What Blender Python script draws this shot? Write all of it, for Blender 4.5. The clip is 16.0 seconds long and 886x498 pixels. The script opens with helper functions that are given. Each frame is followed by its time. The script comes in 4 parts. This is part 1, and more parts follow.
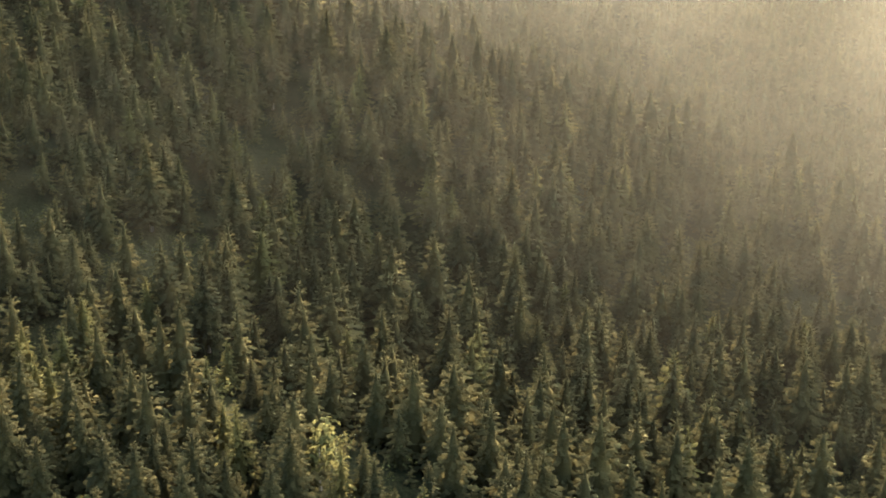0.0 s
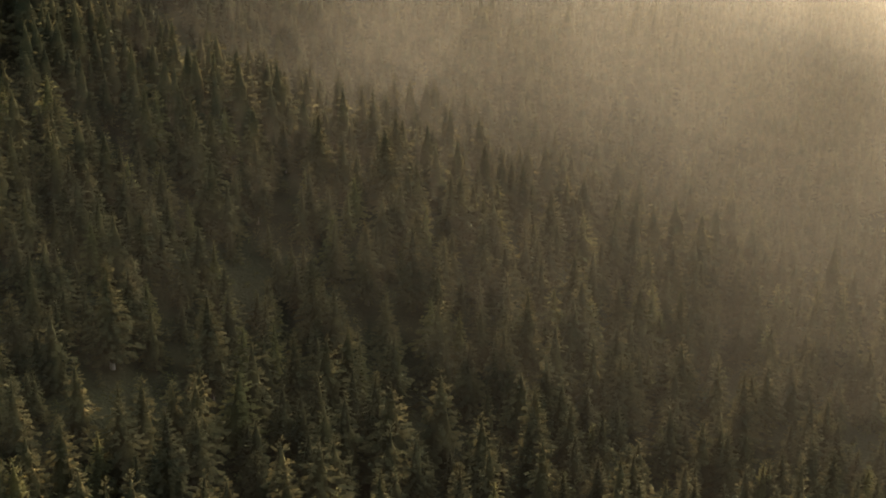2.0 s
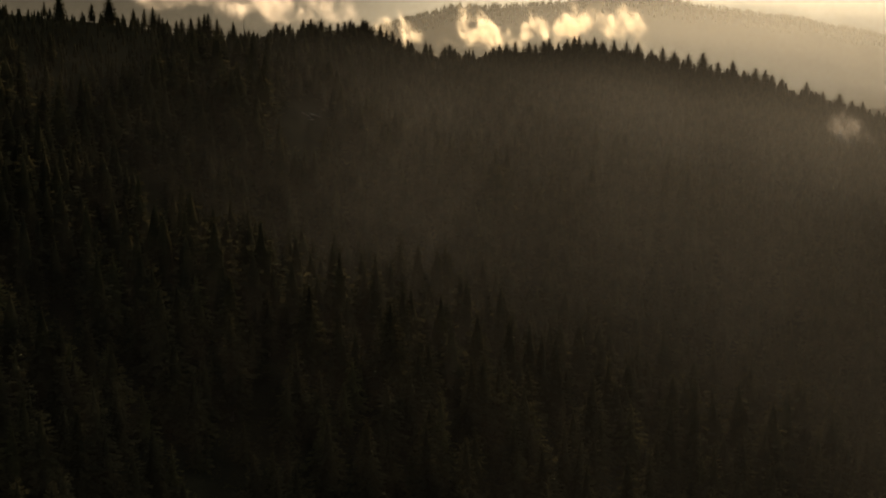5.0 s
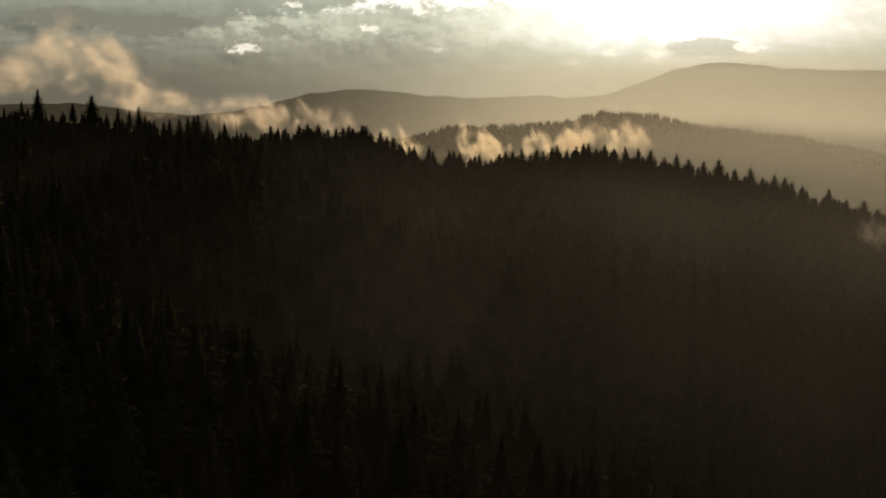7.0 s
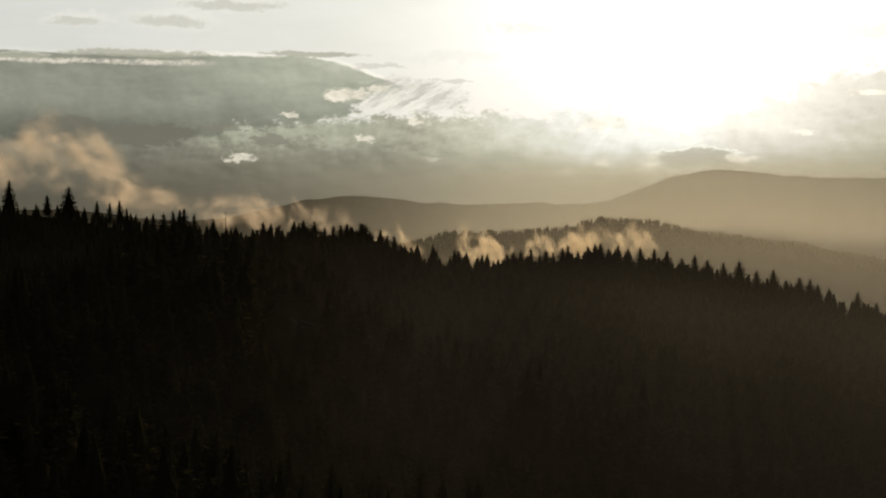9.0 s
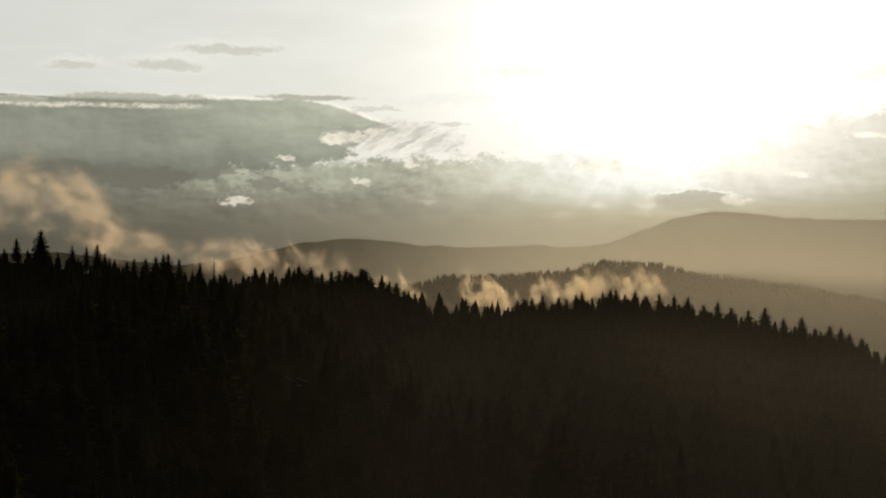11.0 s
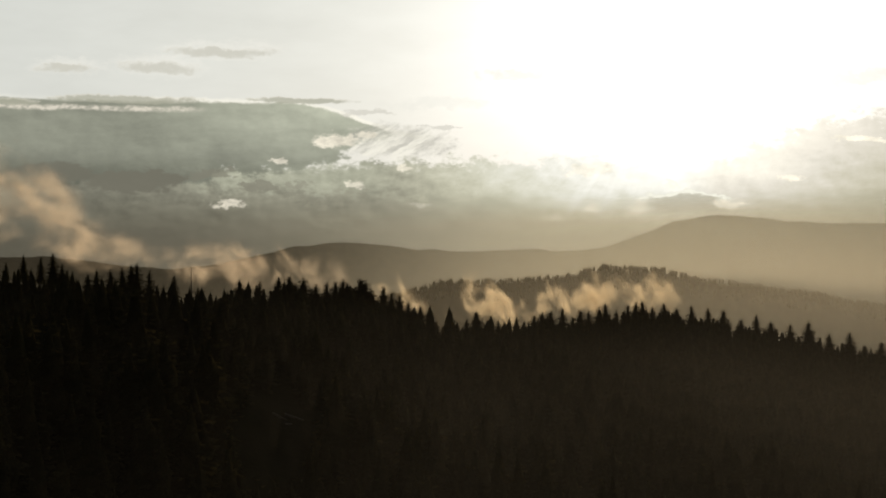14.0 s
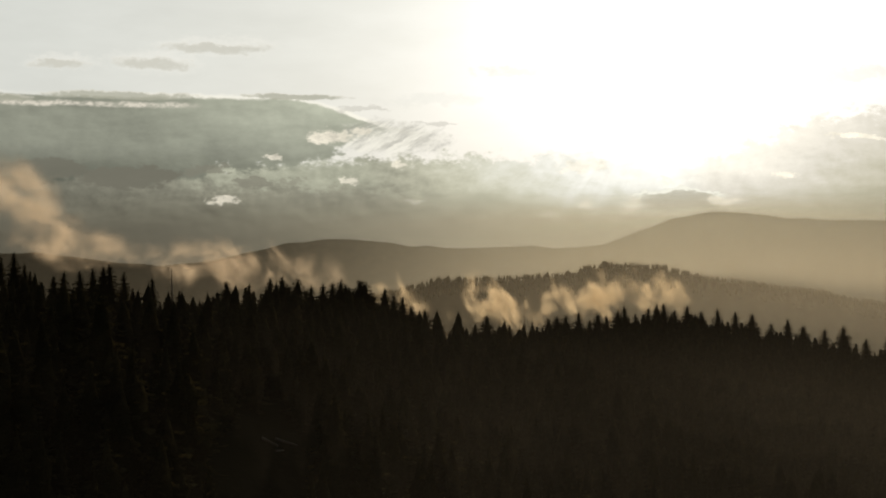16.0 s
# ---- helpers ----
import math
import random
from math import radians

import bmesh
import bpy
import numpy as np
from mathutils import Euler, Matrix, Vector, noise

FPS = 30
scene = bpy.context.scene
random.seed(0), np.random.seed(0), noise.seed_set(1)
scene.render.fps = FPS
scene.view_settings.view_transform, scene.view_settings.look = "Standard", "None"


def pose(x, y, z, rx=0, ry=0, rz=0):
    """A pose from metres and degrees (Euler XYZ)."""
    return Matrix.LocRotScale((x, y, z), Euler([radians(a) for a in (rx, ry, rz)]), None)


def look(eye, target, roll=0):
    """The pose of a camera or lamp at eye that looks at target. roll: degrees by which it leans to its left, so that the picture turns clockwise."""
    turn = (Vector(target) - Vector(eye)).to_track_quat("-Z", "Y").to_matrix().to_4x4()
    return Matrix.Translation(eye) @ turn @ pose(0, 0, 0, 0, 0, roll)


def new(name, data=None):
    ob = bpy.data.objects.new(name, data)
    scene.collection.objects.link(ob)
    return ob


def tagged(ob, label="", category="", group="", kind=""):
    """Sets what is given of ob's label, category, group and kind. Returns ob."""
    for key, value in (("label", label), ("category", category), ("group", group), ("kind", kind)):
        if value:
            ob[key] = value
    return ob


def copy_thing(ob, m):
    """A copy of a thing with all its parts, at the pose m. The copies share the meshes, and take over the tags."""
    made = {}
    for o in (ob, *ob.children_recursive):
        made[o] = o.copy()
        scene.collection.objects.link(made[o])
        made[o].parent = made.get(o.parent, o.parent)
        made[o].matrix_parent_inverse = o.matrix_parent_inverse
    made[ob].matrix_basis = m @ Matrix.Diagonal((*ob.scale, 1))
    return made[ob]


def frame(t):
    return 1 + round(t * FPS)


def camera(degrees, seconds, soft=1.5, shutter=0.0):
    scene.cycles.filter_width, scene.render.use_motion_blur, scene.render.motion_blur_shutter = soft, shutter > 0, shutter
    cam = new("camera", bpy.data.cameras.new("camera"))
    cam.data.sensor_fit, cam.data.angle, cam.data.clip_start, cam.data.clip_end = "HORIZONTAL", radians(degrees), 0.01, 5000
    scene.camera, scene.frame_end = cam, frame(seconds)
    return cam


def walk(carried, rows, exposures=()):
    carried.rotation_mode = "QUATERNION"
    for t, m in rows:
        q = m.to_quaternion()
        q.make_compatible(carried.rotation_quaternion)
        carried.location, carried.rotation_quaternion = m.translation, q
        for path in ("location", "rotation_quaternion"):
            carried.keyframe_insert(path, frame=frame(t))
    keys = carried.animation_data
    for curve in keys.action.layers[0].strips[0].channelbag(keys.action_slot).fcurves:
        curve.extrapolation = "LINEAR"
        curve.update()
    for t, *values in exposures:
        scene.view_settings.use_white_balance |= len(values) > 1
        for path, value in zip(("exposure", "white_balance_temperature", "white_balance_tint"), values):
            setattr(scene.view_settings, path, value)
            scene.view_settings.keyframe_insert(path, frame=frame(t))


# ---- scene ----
cam = camera(35.18, 16.0, soft=1.9)
PATH = [
    (0, (0.00, -0.00, 259.99), (0.151, 92.104, 221.053), 0.27),
    (0.5, (-0.61, 13.68, 257.10), (-0.434, 106.497, 219.875), 0.27),
    (1, (-1.33, 27.30, 254.13), (-1.072, 120.750, 218.539), 0.28),
    (1.5, (-2.05, 40.91, 250.98), (-1.733, 134.968, 217.031), 0.25),
    (2, (-2.62, 54.40, 247.86), (-2.275, 149.061, 215.616), 0.23),
    (2.5, (-3.24, 67.86, 244.92), (-2.906, 163.093, 214.429), 0.19),
    (3, (-4.13, 81.33, 241.94), (-3.748, 177.152, 213.353), 0.25),
    (3.5, (-5.47, 94.77, 239.32), (-4.915, 191.112, 212.526), 0.26),
    (4.2, (-6.52, 114.20, 235.41), (-6.021, 211.259, 211.354), 0.27),
    (6.3, (-11.20, 170.98, 215.69), (-10.585, 269.928, 201.263), -0.14),
    (7, (-13.22, 189.49, 212.05), (-12.389, 288.817, 200.483), -0.09),
    (7.5, (-14.37, 203.56, 209.46), (-13.446, 303.090, 199.837), -0.06),
    (8, (-15.82, 217.67, 207.00), (-14.764, 317.372, 199.320), -0.06),
    (8.5, (-17.30, 231.97, 205.20), (-16.144, 331.797, 199.427), 0.03),
    (9, (-18.51, 246.36, 204.34), (-17.263, 346.283, 200.513), 0.02),
    (9.7, (-20.27, 266.42, 203.97), (-18.904, 366.408, 202.880), -0.00),
    (10.2, (-21.39, 280.49, 204.19), (-19.962, 380.482, 203.454), -0.02),
    (11.8, (-24.93, 325.05, 204.86), (-23.313, 425.038, 204.037), -0.09),
    (12.5, (-26.53, 344.78, 205.33), (-24.760, 444.766, 204.741), -0.08),
    (13, (-27.67, 358.78, 205.65), (-25.811, 458.760, 205.073), -0.10),
    (13.5, (-28.82, 372.76, 206.01), (-26.853, 472.738, 205.454), -0.09),
    (14, (-29.86, 386.84, 206.33), (-27.810, 486.817, 205.779), -0.05),
    (14.5, (-30.90, 400.87, 206.54), (-28.755, 500.847, 206.001), -0.06),
    (15, (-31.96, 414.94, 206.63), (-29.712, 514.908, 206.012), -0.06),
    (15.5, (-33.08, 429.02, 206.76), (-30.703, 528.989, 206.036), -0.11),
    (16, (-34.27, 443.44, 206.87), (-31.818, 543.405, 206.063), 0.02),
]
walk(cam, [(t, look(eye, target, roll)) for t, eye, target, roll in PATH],
     exposures=[(0, 5.75, 5900, 3), (1.0, 5.2, 6080, 5), (2.0, 4.62, 6350, 9), (3.0, 3.9, 6500, 10), (4.2, 2.85, 6500, 10), (5.2, 1.3, 6500, 10), (6.3, 0.65, 6450, 7), (7.0, 0.45, 6500, 8), (8.0, 0.12, 6500, 8), (9.0, 0.0, 6500, 8), (16, 0.0, 6500, 8)])

# ---- world, sun and light ----
SUN_AZ, SUN_EL, GLARE_EL = 11.0, 8.0, 7.9          # degrees: to the right of +y, and above the horizon
scene.cycles.transparent_max_bounces = 64


class Nodes:
    """Short hand for a node tree."""

    def __init__(self, tree):
        self.tree = tree
        tree.nodes.clear()

    def node(self, kind, **given):
        n = self.tree.nodes.new(kind)
        for key, value in given.items():
            if key == "inputs":
                for name, v in value.items():
                    self.link(v, n.inputs[name])
            elif key == "operation":
                n.operation = value
            elif key == "blend_type":
                n.blend_type = value
            elif key == "data_type":
                n.data_type = value
            elif key == "sky_type":
                n.sky_type = value
        return n

    def link(self, value, socket):
        if isinstance(value, bpy.types.NodeSocket):
            self.tree.links.new(value, socket)
        else:
            socket.default_value = value

    def math(self, op, a, b=0.0, c=0.0):
        n = self.node("ShaderNodeMath", operation=op)
        for k, v in enumerate((a, b, c)):
            self.link(v, n.inputs[k])
        return n.outputs[0]

    def add(self, a, b):
        return self.math("ADD", a, b)

    def mul(self, a, b):
        return self.math("MULTIPLY", a, b)

    def step(self, value, low, high):
        """Smooth 0 to 1 as value goes from low to high."""
        n = self.node("ShaderNodeMapRange")
        n.interpolation_type = "SMOOTHSTEP"
        for key, v in (("Value", value), ("From Min", low), ("From Max", high)):
            self.link(v, n.inputs[key])
        return n.outputs[0]

    def noise(self, vector, scale, detail=4.0, rough=0.55, warp=0.0):
        n = self.node("ShaderNodeTexNoise")
        for key, v in (("Vector", vector), ("Scale", scale), ("Detail", detail), ("Roughness", rough), ("Distortion", warp)):
            self.link(v, n.inputs[key])
        return n.outputs["Fac"]

    def mix(self, fac, a, b, how="MIX"):
        n = self.node("ShaderNodeMix", data_type="RGBA", blend_type=how)
        self.link(fac, n.inputs[0])
        self.link(a, n.inputs[6])
        self.link(b, n.inputs[7])
        return n.outputs[2]

    def xyz(self, x, y, z):
        n = self.node("ShaderNodeCombineXYZ")
        for k, v in enumerate((x, y, z)):
            self.link(v, n.inputs[k])
        return n.outputs[0]


def build_world():
    world = bpy.data.worlds.new("evening_sky")
    scene.world = world
    world.use_nodes = True
    w = Nodes(world.node_tree)
    sky = w.node("ShaderNodeTexSky", sky_type="NISHITA")
    sky.sun_disc = False
    sky.sun_elevation, sky.sun_rotation = radians(SUN_EL), radians(SUN_AZ)
    sky.dust_density, sky.air_density = 3.0, 1.2
    clear = w.mix(1.0, sky.outputs[0], (0.035, 0.035, 0.035, 1), "MULTIPLY")

    way = w.node("ShaderNodeTexCoord").outputs["Generated"]
    sep = w.node("ShaderNodeSeparateXYZ", inputs={0: way})
    deg = 57.29578
    az = w.mul(w.math("ARCTAN2", sep.outputs[0], sep.outputs[1]), deg)
    el = w.mul(w.math("ARCSINE", sep.outputs[2]), deg)

    def less(a, low, high):
        return w.math("SUBTRACT", 1.0, w.step(a, low, high))

    def signed(noise, size):
        return w.mul(w.add(noise, -0.5), size)

    def cloud(a, e, wide, tall, scale, rough=0.58):
        return w.noise(w.xyz(w.mul(a, wide), w.mul(e, tall), 0.0), scale, 8.0, rough)

    def tint(colour, value):
        return w.mix(1.0, colour, w.xyz(value, value, value), "MULTIPLY")

    broad = cloud(az, el, 0.30, 0.95, 0.55)
    lumps = cloud(az, el, 0.70, 1.05, 1.6, 0.62)
    fine = cloud(az, el, 0.80, 1.15, 4.2, 0.60)
    bands = cloud(az, el, 0.10, 1.0, 1.3, 0.60)
    toward = cloud(w.add(az, 0.22), w.add(el, 0.16), 0.70, 1.05, 1.6, 0.62)
    facing = w.math("SUBTRACT", lumps, toward)                # over 0 on the side that faces the sun
    wide_facing = w.math("SUBTRACT", broad, cloud(w.add(az, 0.5), w.add(el, 0.35), 0.30, 0.95, 0.55))
    swirl = []
    for wide, tall, scale in ((0.55, 1.0, 1.2), (0.75, 1.2, 3.6)):
        n = w.node("ShaderNodeTexNoise", inputs={"Vector": w.xyz(w.mul(az, wide), w.mul(el, tall), 3.7), "Scale": scale, "Detail": 6.0, "Roughness": 0.62})
        swirl.append(w.node("ShaderNodeSeparateXYZ", inputs={0: n.outputs["Color"]}).outputs)
    az_w = w.add(az, w.add(signed(swirl[0][0], 4.5), signed(swirl[1][0], 1.5)))
    el_w = w.add(el, w.add(signed(swirl[0][1], 1.5), signed(swirl[1][1], 0.65)))
    frayed = w.add(signed(lumps, 1.8), w.add(signed(fine, 1.2), signed(broad, 0.8)))
    el_r = w.add(el, frayed)

    def cloudlet(a, e, ha, he, edge=0.4, rag=1.0):
        """A ragged cloud round an azimuth and a height: how far inside it a way lies, its cover, and its sunlit upper edge."""
        u = w.mul(w.add(w.add(w.mul(az, 1 - rag), w.mul(az_w, rag)), -a), 1 / ha)
        v = w.mul(w.add(w.add(w.mul(el, 1 - rag), w.mul(el_w, rag)), -e), 1 / he)
        q = w.add(w.math("SUBTRACT", 1.0, w.add(w.mul(u, u), w.mul(v, v))), signed(fine, 1.3))
        cover = w.step(q, 0.0, edge)
        return cover, w.mul(w.mul(cover, less(q, 0.1, 0.75)), w.step(v, -0.25, 0.45))

    # the glare round the hidden sun
    da, de = w.add(az, -SUN_AZ), w.add(el, -GLARE_EL)
    r2 = w.add(w.mul(w.mul(da, da), 0.40), w.mul(de, de))
    core = w.math("EXPONENT", w.mul(r2, -1 / 30.0))
    halo = w.math("EXPONENT", w.mul(w.math("SQRT", r2), -1 / 9.0))
    glow = w.add(w.mul(core, 1.5), w.mul(halo, 0.50))
    high = w.add(w.add(w.mul(core, 0.5), w.mul(w.math("EXPONENT", w.mul(r2, -1 / 9.0)), 1.0)), w.add(w.mul(halo, 0.34), w.add(0.685, signed(broad, 0.2))))
    pale = tint(w.mix(w.step(high, 0.7, 1.4), (0.985, 1.0, 0.95, 1), (1.0, 1.0, 0.99, 1)), high)
    veil = w.mul(w.mul(w.step(az, -85, -40), less(az, 60, 105)), less(el, 20, 65))
    out = w.mix(w.mul(veil, 0.92), clear, pale)
    # beams that fan out from the hidden sun
    fan = w.math("ARCTAN2", de, da)
    beam = signed(w.noise(w.xyz(w.mul(fan, 5.0), 0.0, 0.0), 1.6, 3.0, 0.6), 1.0)
    beam = w.mul(beam, w.mul(less(az, 7, 11), w.step(az, -9, -1)))

    # thin clouds high up
    for a, e, ha, he, power in ((4.6, 6.75, 2.0, 0.42, 0.55), (17.6, 6.4, 4.6, 0.42, 0.5), (1.2, 5.6, 2.4, 0.3, 0.3)):
        cover, lit = cloudlet(a, e, ha, he, 1.0, 0.8)
        out = w.mix(w.mul(cover, power), out, (0.80, 0.785, 0.72, 1))
    for a, e, ha, he in ((-7.9, 7.62, 2.5, 0.26), (-10.4, 6.92, 1.9, 0.34), (-14.0, 6.85, 1.3, 0.22)):
        cover, lit = cloudlet(a, e + 0.1, ha * 1.25, he * 1.9, 1.2, 0.6)
        out = w.mix(w.mul(cover, 0.4), out, (0.97, 0.93, 0.85, 1))
        cover, lit = cloudlet(a, e, ha, he, 0.9, 0.45)
        out = w.mix(w.mul(cover, 0.75), out, (0.585, 0.565, 0.49, 1))
        out = w.mix(w.mul(lit, 0.5), out, (0.97, 0.92, 0.82, 1))

    # the low deck: dark to the left, lit where the glare shines through
    sunward = w.math("EXPONENT", w.mul(w.mul(da, da), -1 / 85.0))
    shade = w.add(w.add(w.mul(glow, 0.62), w.mul(sunward, 0.25)), w.add(0.15, w.mul(w.step(az, -13, 3), 0.06)))
    shade = w.mul(shade, w.add(0.74, w.mul(w.step(el, 0.2, 2.8), 0.30)))
    relief = w.add(w.add(1.0, w.mul(wide_facing, 0.6)), w.add(w.mul(facing, 1.0), w.add(signed(broad, 0.9), signed(bands, 0.3))))
    calm = w.math("SUBTRACT", 1.0, w.mul(w.step(az, -3, 5), 0.6))
    relief = w.add(1.0, w.add(w.mul(w.add(relief, -1.0), calm), w.add(w.mul(w.step(az, -1, 6), 0.10), w.mul(beam, 0.6))))
    grey = tint(w.mix(w.step(w.mul(shade, relief), 0.5, 1.0), w.mix(w.step(el, 0.0, 4.5), (1.0, 0.95, 0.70, 1), (1.0, 0.98, 0.77, 1)), (1.0, 0.975, 0.885, 1)), w.mul(shade, relief))
    deck = less(w.add(el_r, w.mul(w.step(az, -9, -7), w.mul(less(az, -3.5, -1), 0.35))), 3.0, 3.5)
    out = w.mix(w.mul(deck, 0.97), out, grey)
    east = w.mul(w.step(az, 10.5, 12.5), less(w.math("SUBTRACT", el_r, w.mul(w.step(az, 10.5, 18), 1.9)), 2.75, 3.3))
    out = w.mix(w.mul(east, 0.88), out, w.mix(1.0, grey, (0.86, 0.82, 0.78, 1), "MULTIPLY"))
    # the brighter gap below the slab
    gap = w.mul(w.mul(w.step(el_r, 1.7, 2.5), less(el_r, 2.9, 3.4)), w.mul(w.step(az, -10, -7.5), less(az, -3, 0)))
    out = w.mix(w.mul(gap, 0.85), out, tint((1.0, 1.0, 0.77, 1), w.add(0.43, w.mul(facing, 0.35))))

    # the long dark slab with a lit upper rim and a ragged underside
    top = w.add(w.math("SUBTRACT", 5.66, w.mul(w.step(az, -5.2, 0.9), 1.45)), w.add(signed(broad, 0.30), w.add(signed(lumps, 0.22), signed(fine, 0.16))))
    low = w.add(w.add(2.30, w.mul(w.step(az, -8.7, -7.9), 0.55)), w.mul(w.step(az, -5.5, 0.6), 1.75))
    low = w.add(low, w.add(signed(broad, 1.2), w.add(signed(lumps, 1.5), signed(fine, 0.7))))
    slab = w.mul(w.step(w.math("SUBTRACT", top, el), -0.02, 0.07), w.step(w.math("SUBTRACT", el, low), -0.12, 0.26))
    slab = w.mul(slab, less(w.add(az, frayed), -0.1, 0.7))
    body = w.add(0.15, w.mul(w.step(az, -13, 0.5), 0.25))
    body = w.add(body, w.mul(w.step(w.math("SUBTRACT", el, low), 0.0, 1.9), 0.125))
    body = w.mul(body, w.add(w.add(1.0, w.mul(facing, 0.45)), w.add(w.mul(wide_facing, 0.6), w.add(signed(broad, 0.6), signed(bands, 0.12)))))
    out = w.mix(w.mul(slab, 0.97), out, tint((0.97, 0.99, 0.78, 1), body))
    over = w.math("SUBTRACT", el, top)
    rim = w.mul(w.step(over, -0.13, 0.0), less(over, 0.02, 0.16))
    rim = w.mul(w.mul(rim, less(az, 0.0, 0.8)), w.mul(w.step(az, -18, -13), w.math("MAXIMUM", w.add(0.25, w.mul(w.step(broad, 0.42, 0.6), 0.5)), w.step(az, -5, -2.5))))
    out = w.mix(rim, out, (1.0, 0.95, 0.83, 1))
    # rolls on its upper side, lit along their feet
    el_s = w.add(el, signed(lumps, 0.35))
    strip = w.mul(w.mul(w.step(el_s, 5.16, 5.28), less(el_s, 5.32, 5.46)), w.mul(w.step(w.add(az, frayed), -18.5, -17), less(w.add(az, frayed), -9.5, -8)))
    out = w.mix(w.mul(strip, w.add(0.25, w.mul(w.step(fine, 0.36, 0.6), 0.6))), out, (0.80, 0.73, 0.62, 1))
    for a, e, ha, he in ((-11.6, 5.66, 3.6, 0.20), (-4.6, 5.72, 2.6, 0.14), (-16.4, 5.46, 1.6, 0.16)):
        cover, lit = cloudlet(a, e, ha, he, 0.7, 0.22)
        out = w.mix(w.mul(cover, 0.8), out, (0.42, 0.41, 0.325, 1))
        out = w.mix(w.mul(lit, 0.75), out, (0.96, 0.89, 0.77, 1))
    # dark bulges under it
    for a, e, ha, he, value, power in ((-11.4, 2.45, 2.2, 0.55, 0.165, 0.95), (-14.6, 2.75, 1.8, 0.5, 0.16, 0.8), (-6.6, 2.30, 0.95, 0.24, 0.235, 0.8), (-8.6, 2.75, 1.0, 0.3, 0.21, 0.7), (-4.8, 2.35, 0.5, 0.12, 0.28, 0.6)):
        cover, lit = cloudlet(a, e, ha, he, 0.5, 0.75)
        out = w.mix(w.mul(cover, power), out, (value * 1.05, value, value * 0.78, 1))

    # combed cloud at the slab's tip
    comb = w.noise(w.xyz(w.add(w.mul(az, 0.24), w.mul(el, 0.14)), w.add(signed(lumps, 0.9), w.math("SUBTRACT", w.mul(el, 1.6), w.mul(az, 0.80))), 0.0), 1.3, 7.0, 0.6)
    tip, _ = cloudlet(-0.7, 4.05, 2.7, 0.85, 0.9, 0.5)
    out = w.mix(w.mul(tip, 0.75), out, tint((1.0, 0.955, 0.83, 1), w.add(0.42, w.mul(w.step(comb, 0.36, 0.62), 0.50))))
    for a, e, ha, he in ((1.0, 4.72, 0.9, 0.13), (-1.6, 5.25, 1.4, 0.16)):
        cover, lit = cloudlet(a, e, ha, he, 0.7, 0.6)
        out = w.mix(w.mul(cover, 0.6), out, (0.62, 0.59, 0.52, 1))

    # a dark cloud before the glare, rimmed with light
    cover, lit = cloudlet(11.2, 1.55, 2.2, 0.55, 0.5, 0.45)
    out = w.mix(w.mul(cover, 0.8), out, (0.52, 0.48, 0.375, 1))
    out = w.mix(w.mul(lit, 2.2), out, (1.0, 0.97, 0.84, 1))
    # small lit puffs below and before the deck
    for a, e, ha, he, power in ((-7.55, 1.50, 0.62, 0.22, 0.95), (-3.2, 4.08, 1.0, 0.34, 0.95), (-1.9, 4.35, 0.5, 0.16, 0.8), (-5.55, 3.28, 0.32, 0.13, 0.9), (-2.6, 2.30, 0.55, 0.15, 0.7), (-0.5, 3.0, 0.5, 0.18, 0.8), (0.45, 1.5, 0.5, 0.15, 0.5),
                                (7.4, 1.30, 0.42, 0.24, 0.75), (5.9, 0.9, 0.5, 0.14, 0.6), (15.1, 2.42, 0.62, 0.20, 0.85), (7.0, 2.9, 1.0, 0.28, 0.6), (18.0, 3.95, 1.2, 0.16, 0.95), (10.4, 2.3, 0.5, 0.2, 0.7), (9.1, 1.3, 0.5, 0.4, 0.6), (12.9, 1.55, 0.7, 0.2, 0.8)):
        cover, lit = cloudlet(a, e, ha, he, 0.8, 0.6)
        out = w.mix(w.mul(cover, power), out, tint((1.0, 0.92, 0.76, 1), w.add(w.add(0.84, w.mul(w.step(az, 2, 8), 0.25)), w.mul(facing, 1.2))))

    # the haze that ends the sky at the skyline
    mist = less(el, -0.3, 2.3)
    murk = w.add(w.add(w.mul(halo, 0.29), w.mul(sunward, 0.13)), 0.036)
    out = w.mix(w.mul(mist, w.mul(veil, 0.85)), out, tint((1.0, 0.935, 0.72, 1), murk))
    bg = w.node("ShaderNodeBackground", inputs={"Color": out, "Strength": 1.0})
    end = w.node("ShaderNodeOutputWorld")
    w.tree.links.new(bg.outputs[0], end.inputs[0])


build_world()

sun_data = bpy.data.lights.new("sun", "SUN")
sun_data.energy, sun_data.angle, sun_data.color = 2.5, radians(1.5), (1.0, 0.79, 0.55)
sun = new("sun", sun_data)
SUN_WAY = Vector((math.sin(radians(SUN_AZ)) * math.cos(radians(SUN_EL)), math.cos(radians(SUN_AZ)) * math.cos(radians(SUN_EL)), math.sin(radians(SUN_EL))))
sun.matrix_world = look(SUN_WAY * 900, (0, 0, 0))


# ---- materials ----
def material(name):
    m = bpy.data.materials.new(name)
    m.use_nodes = True
    return m, Nodes(m.node_tree)


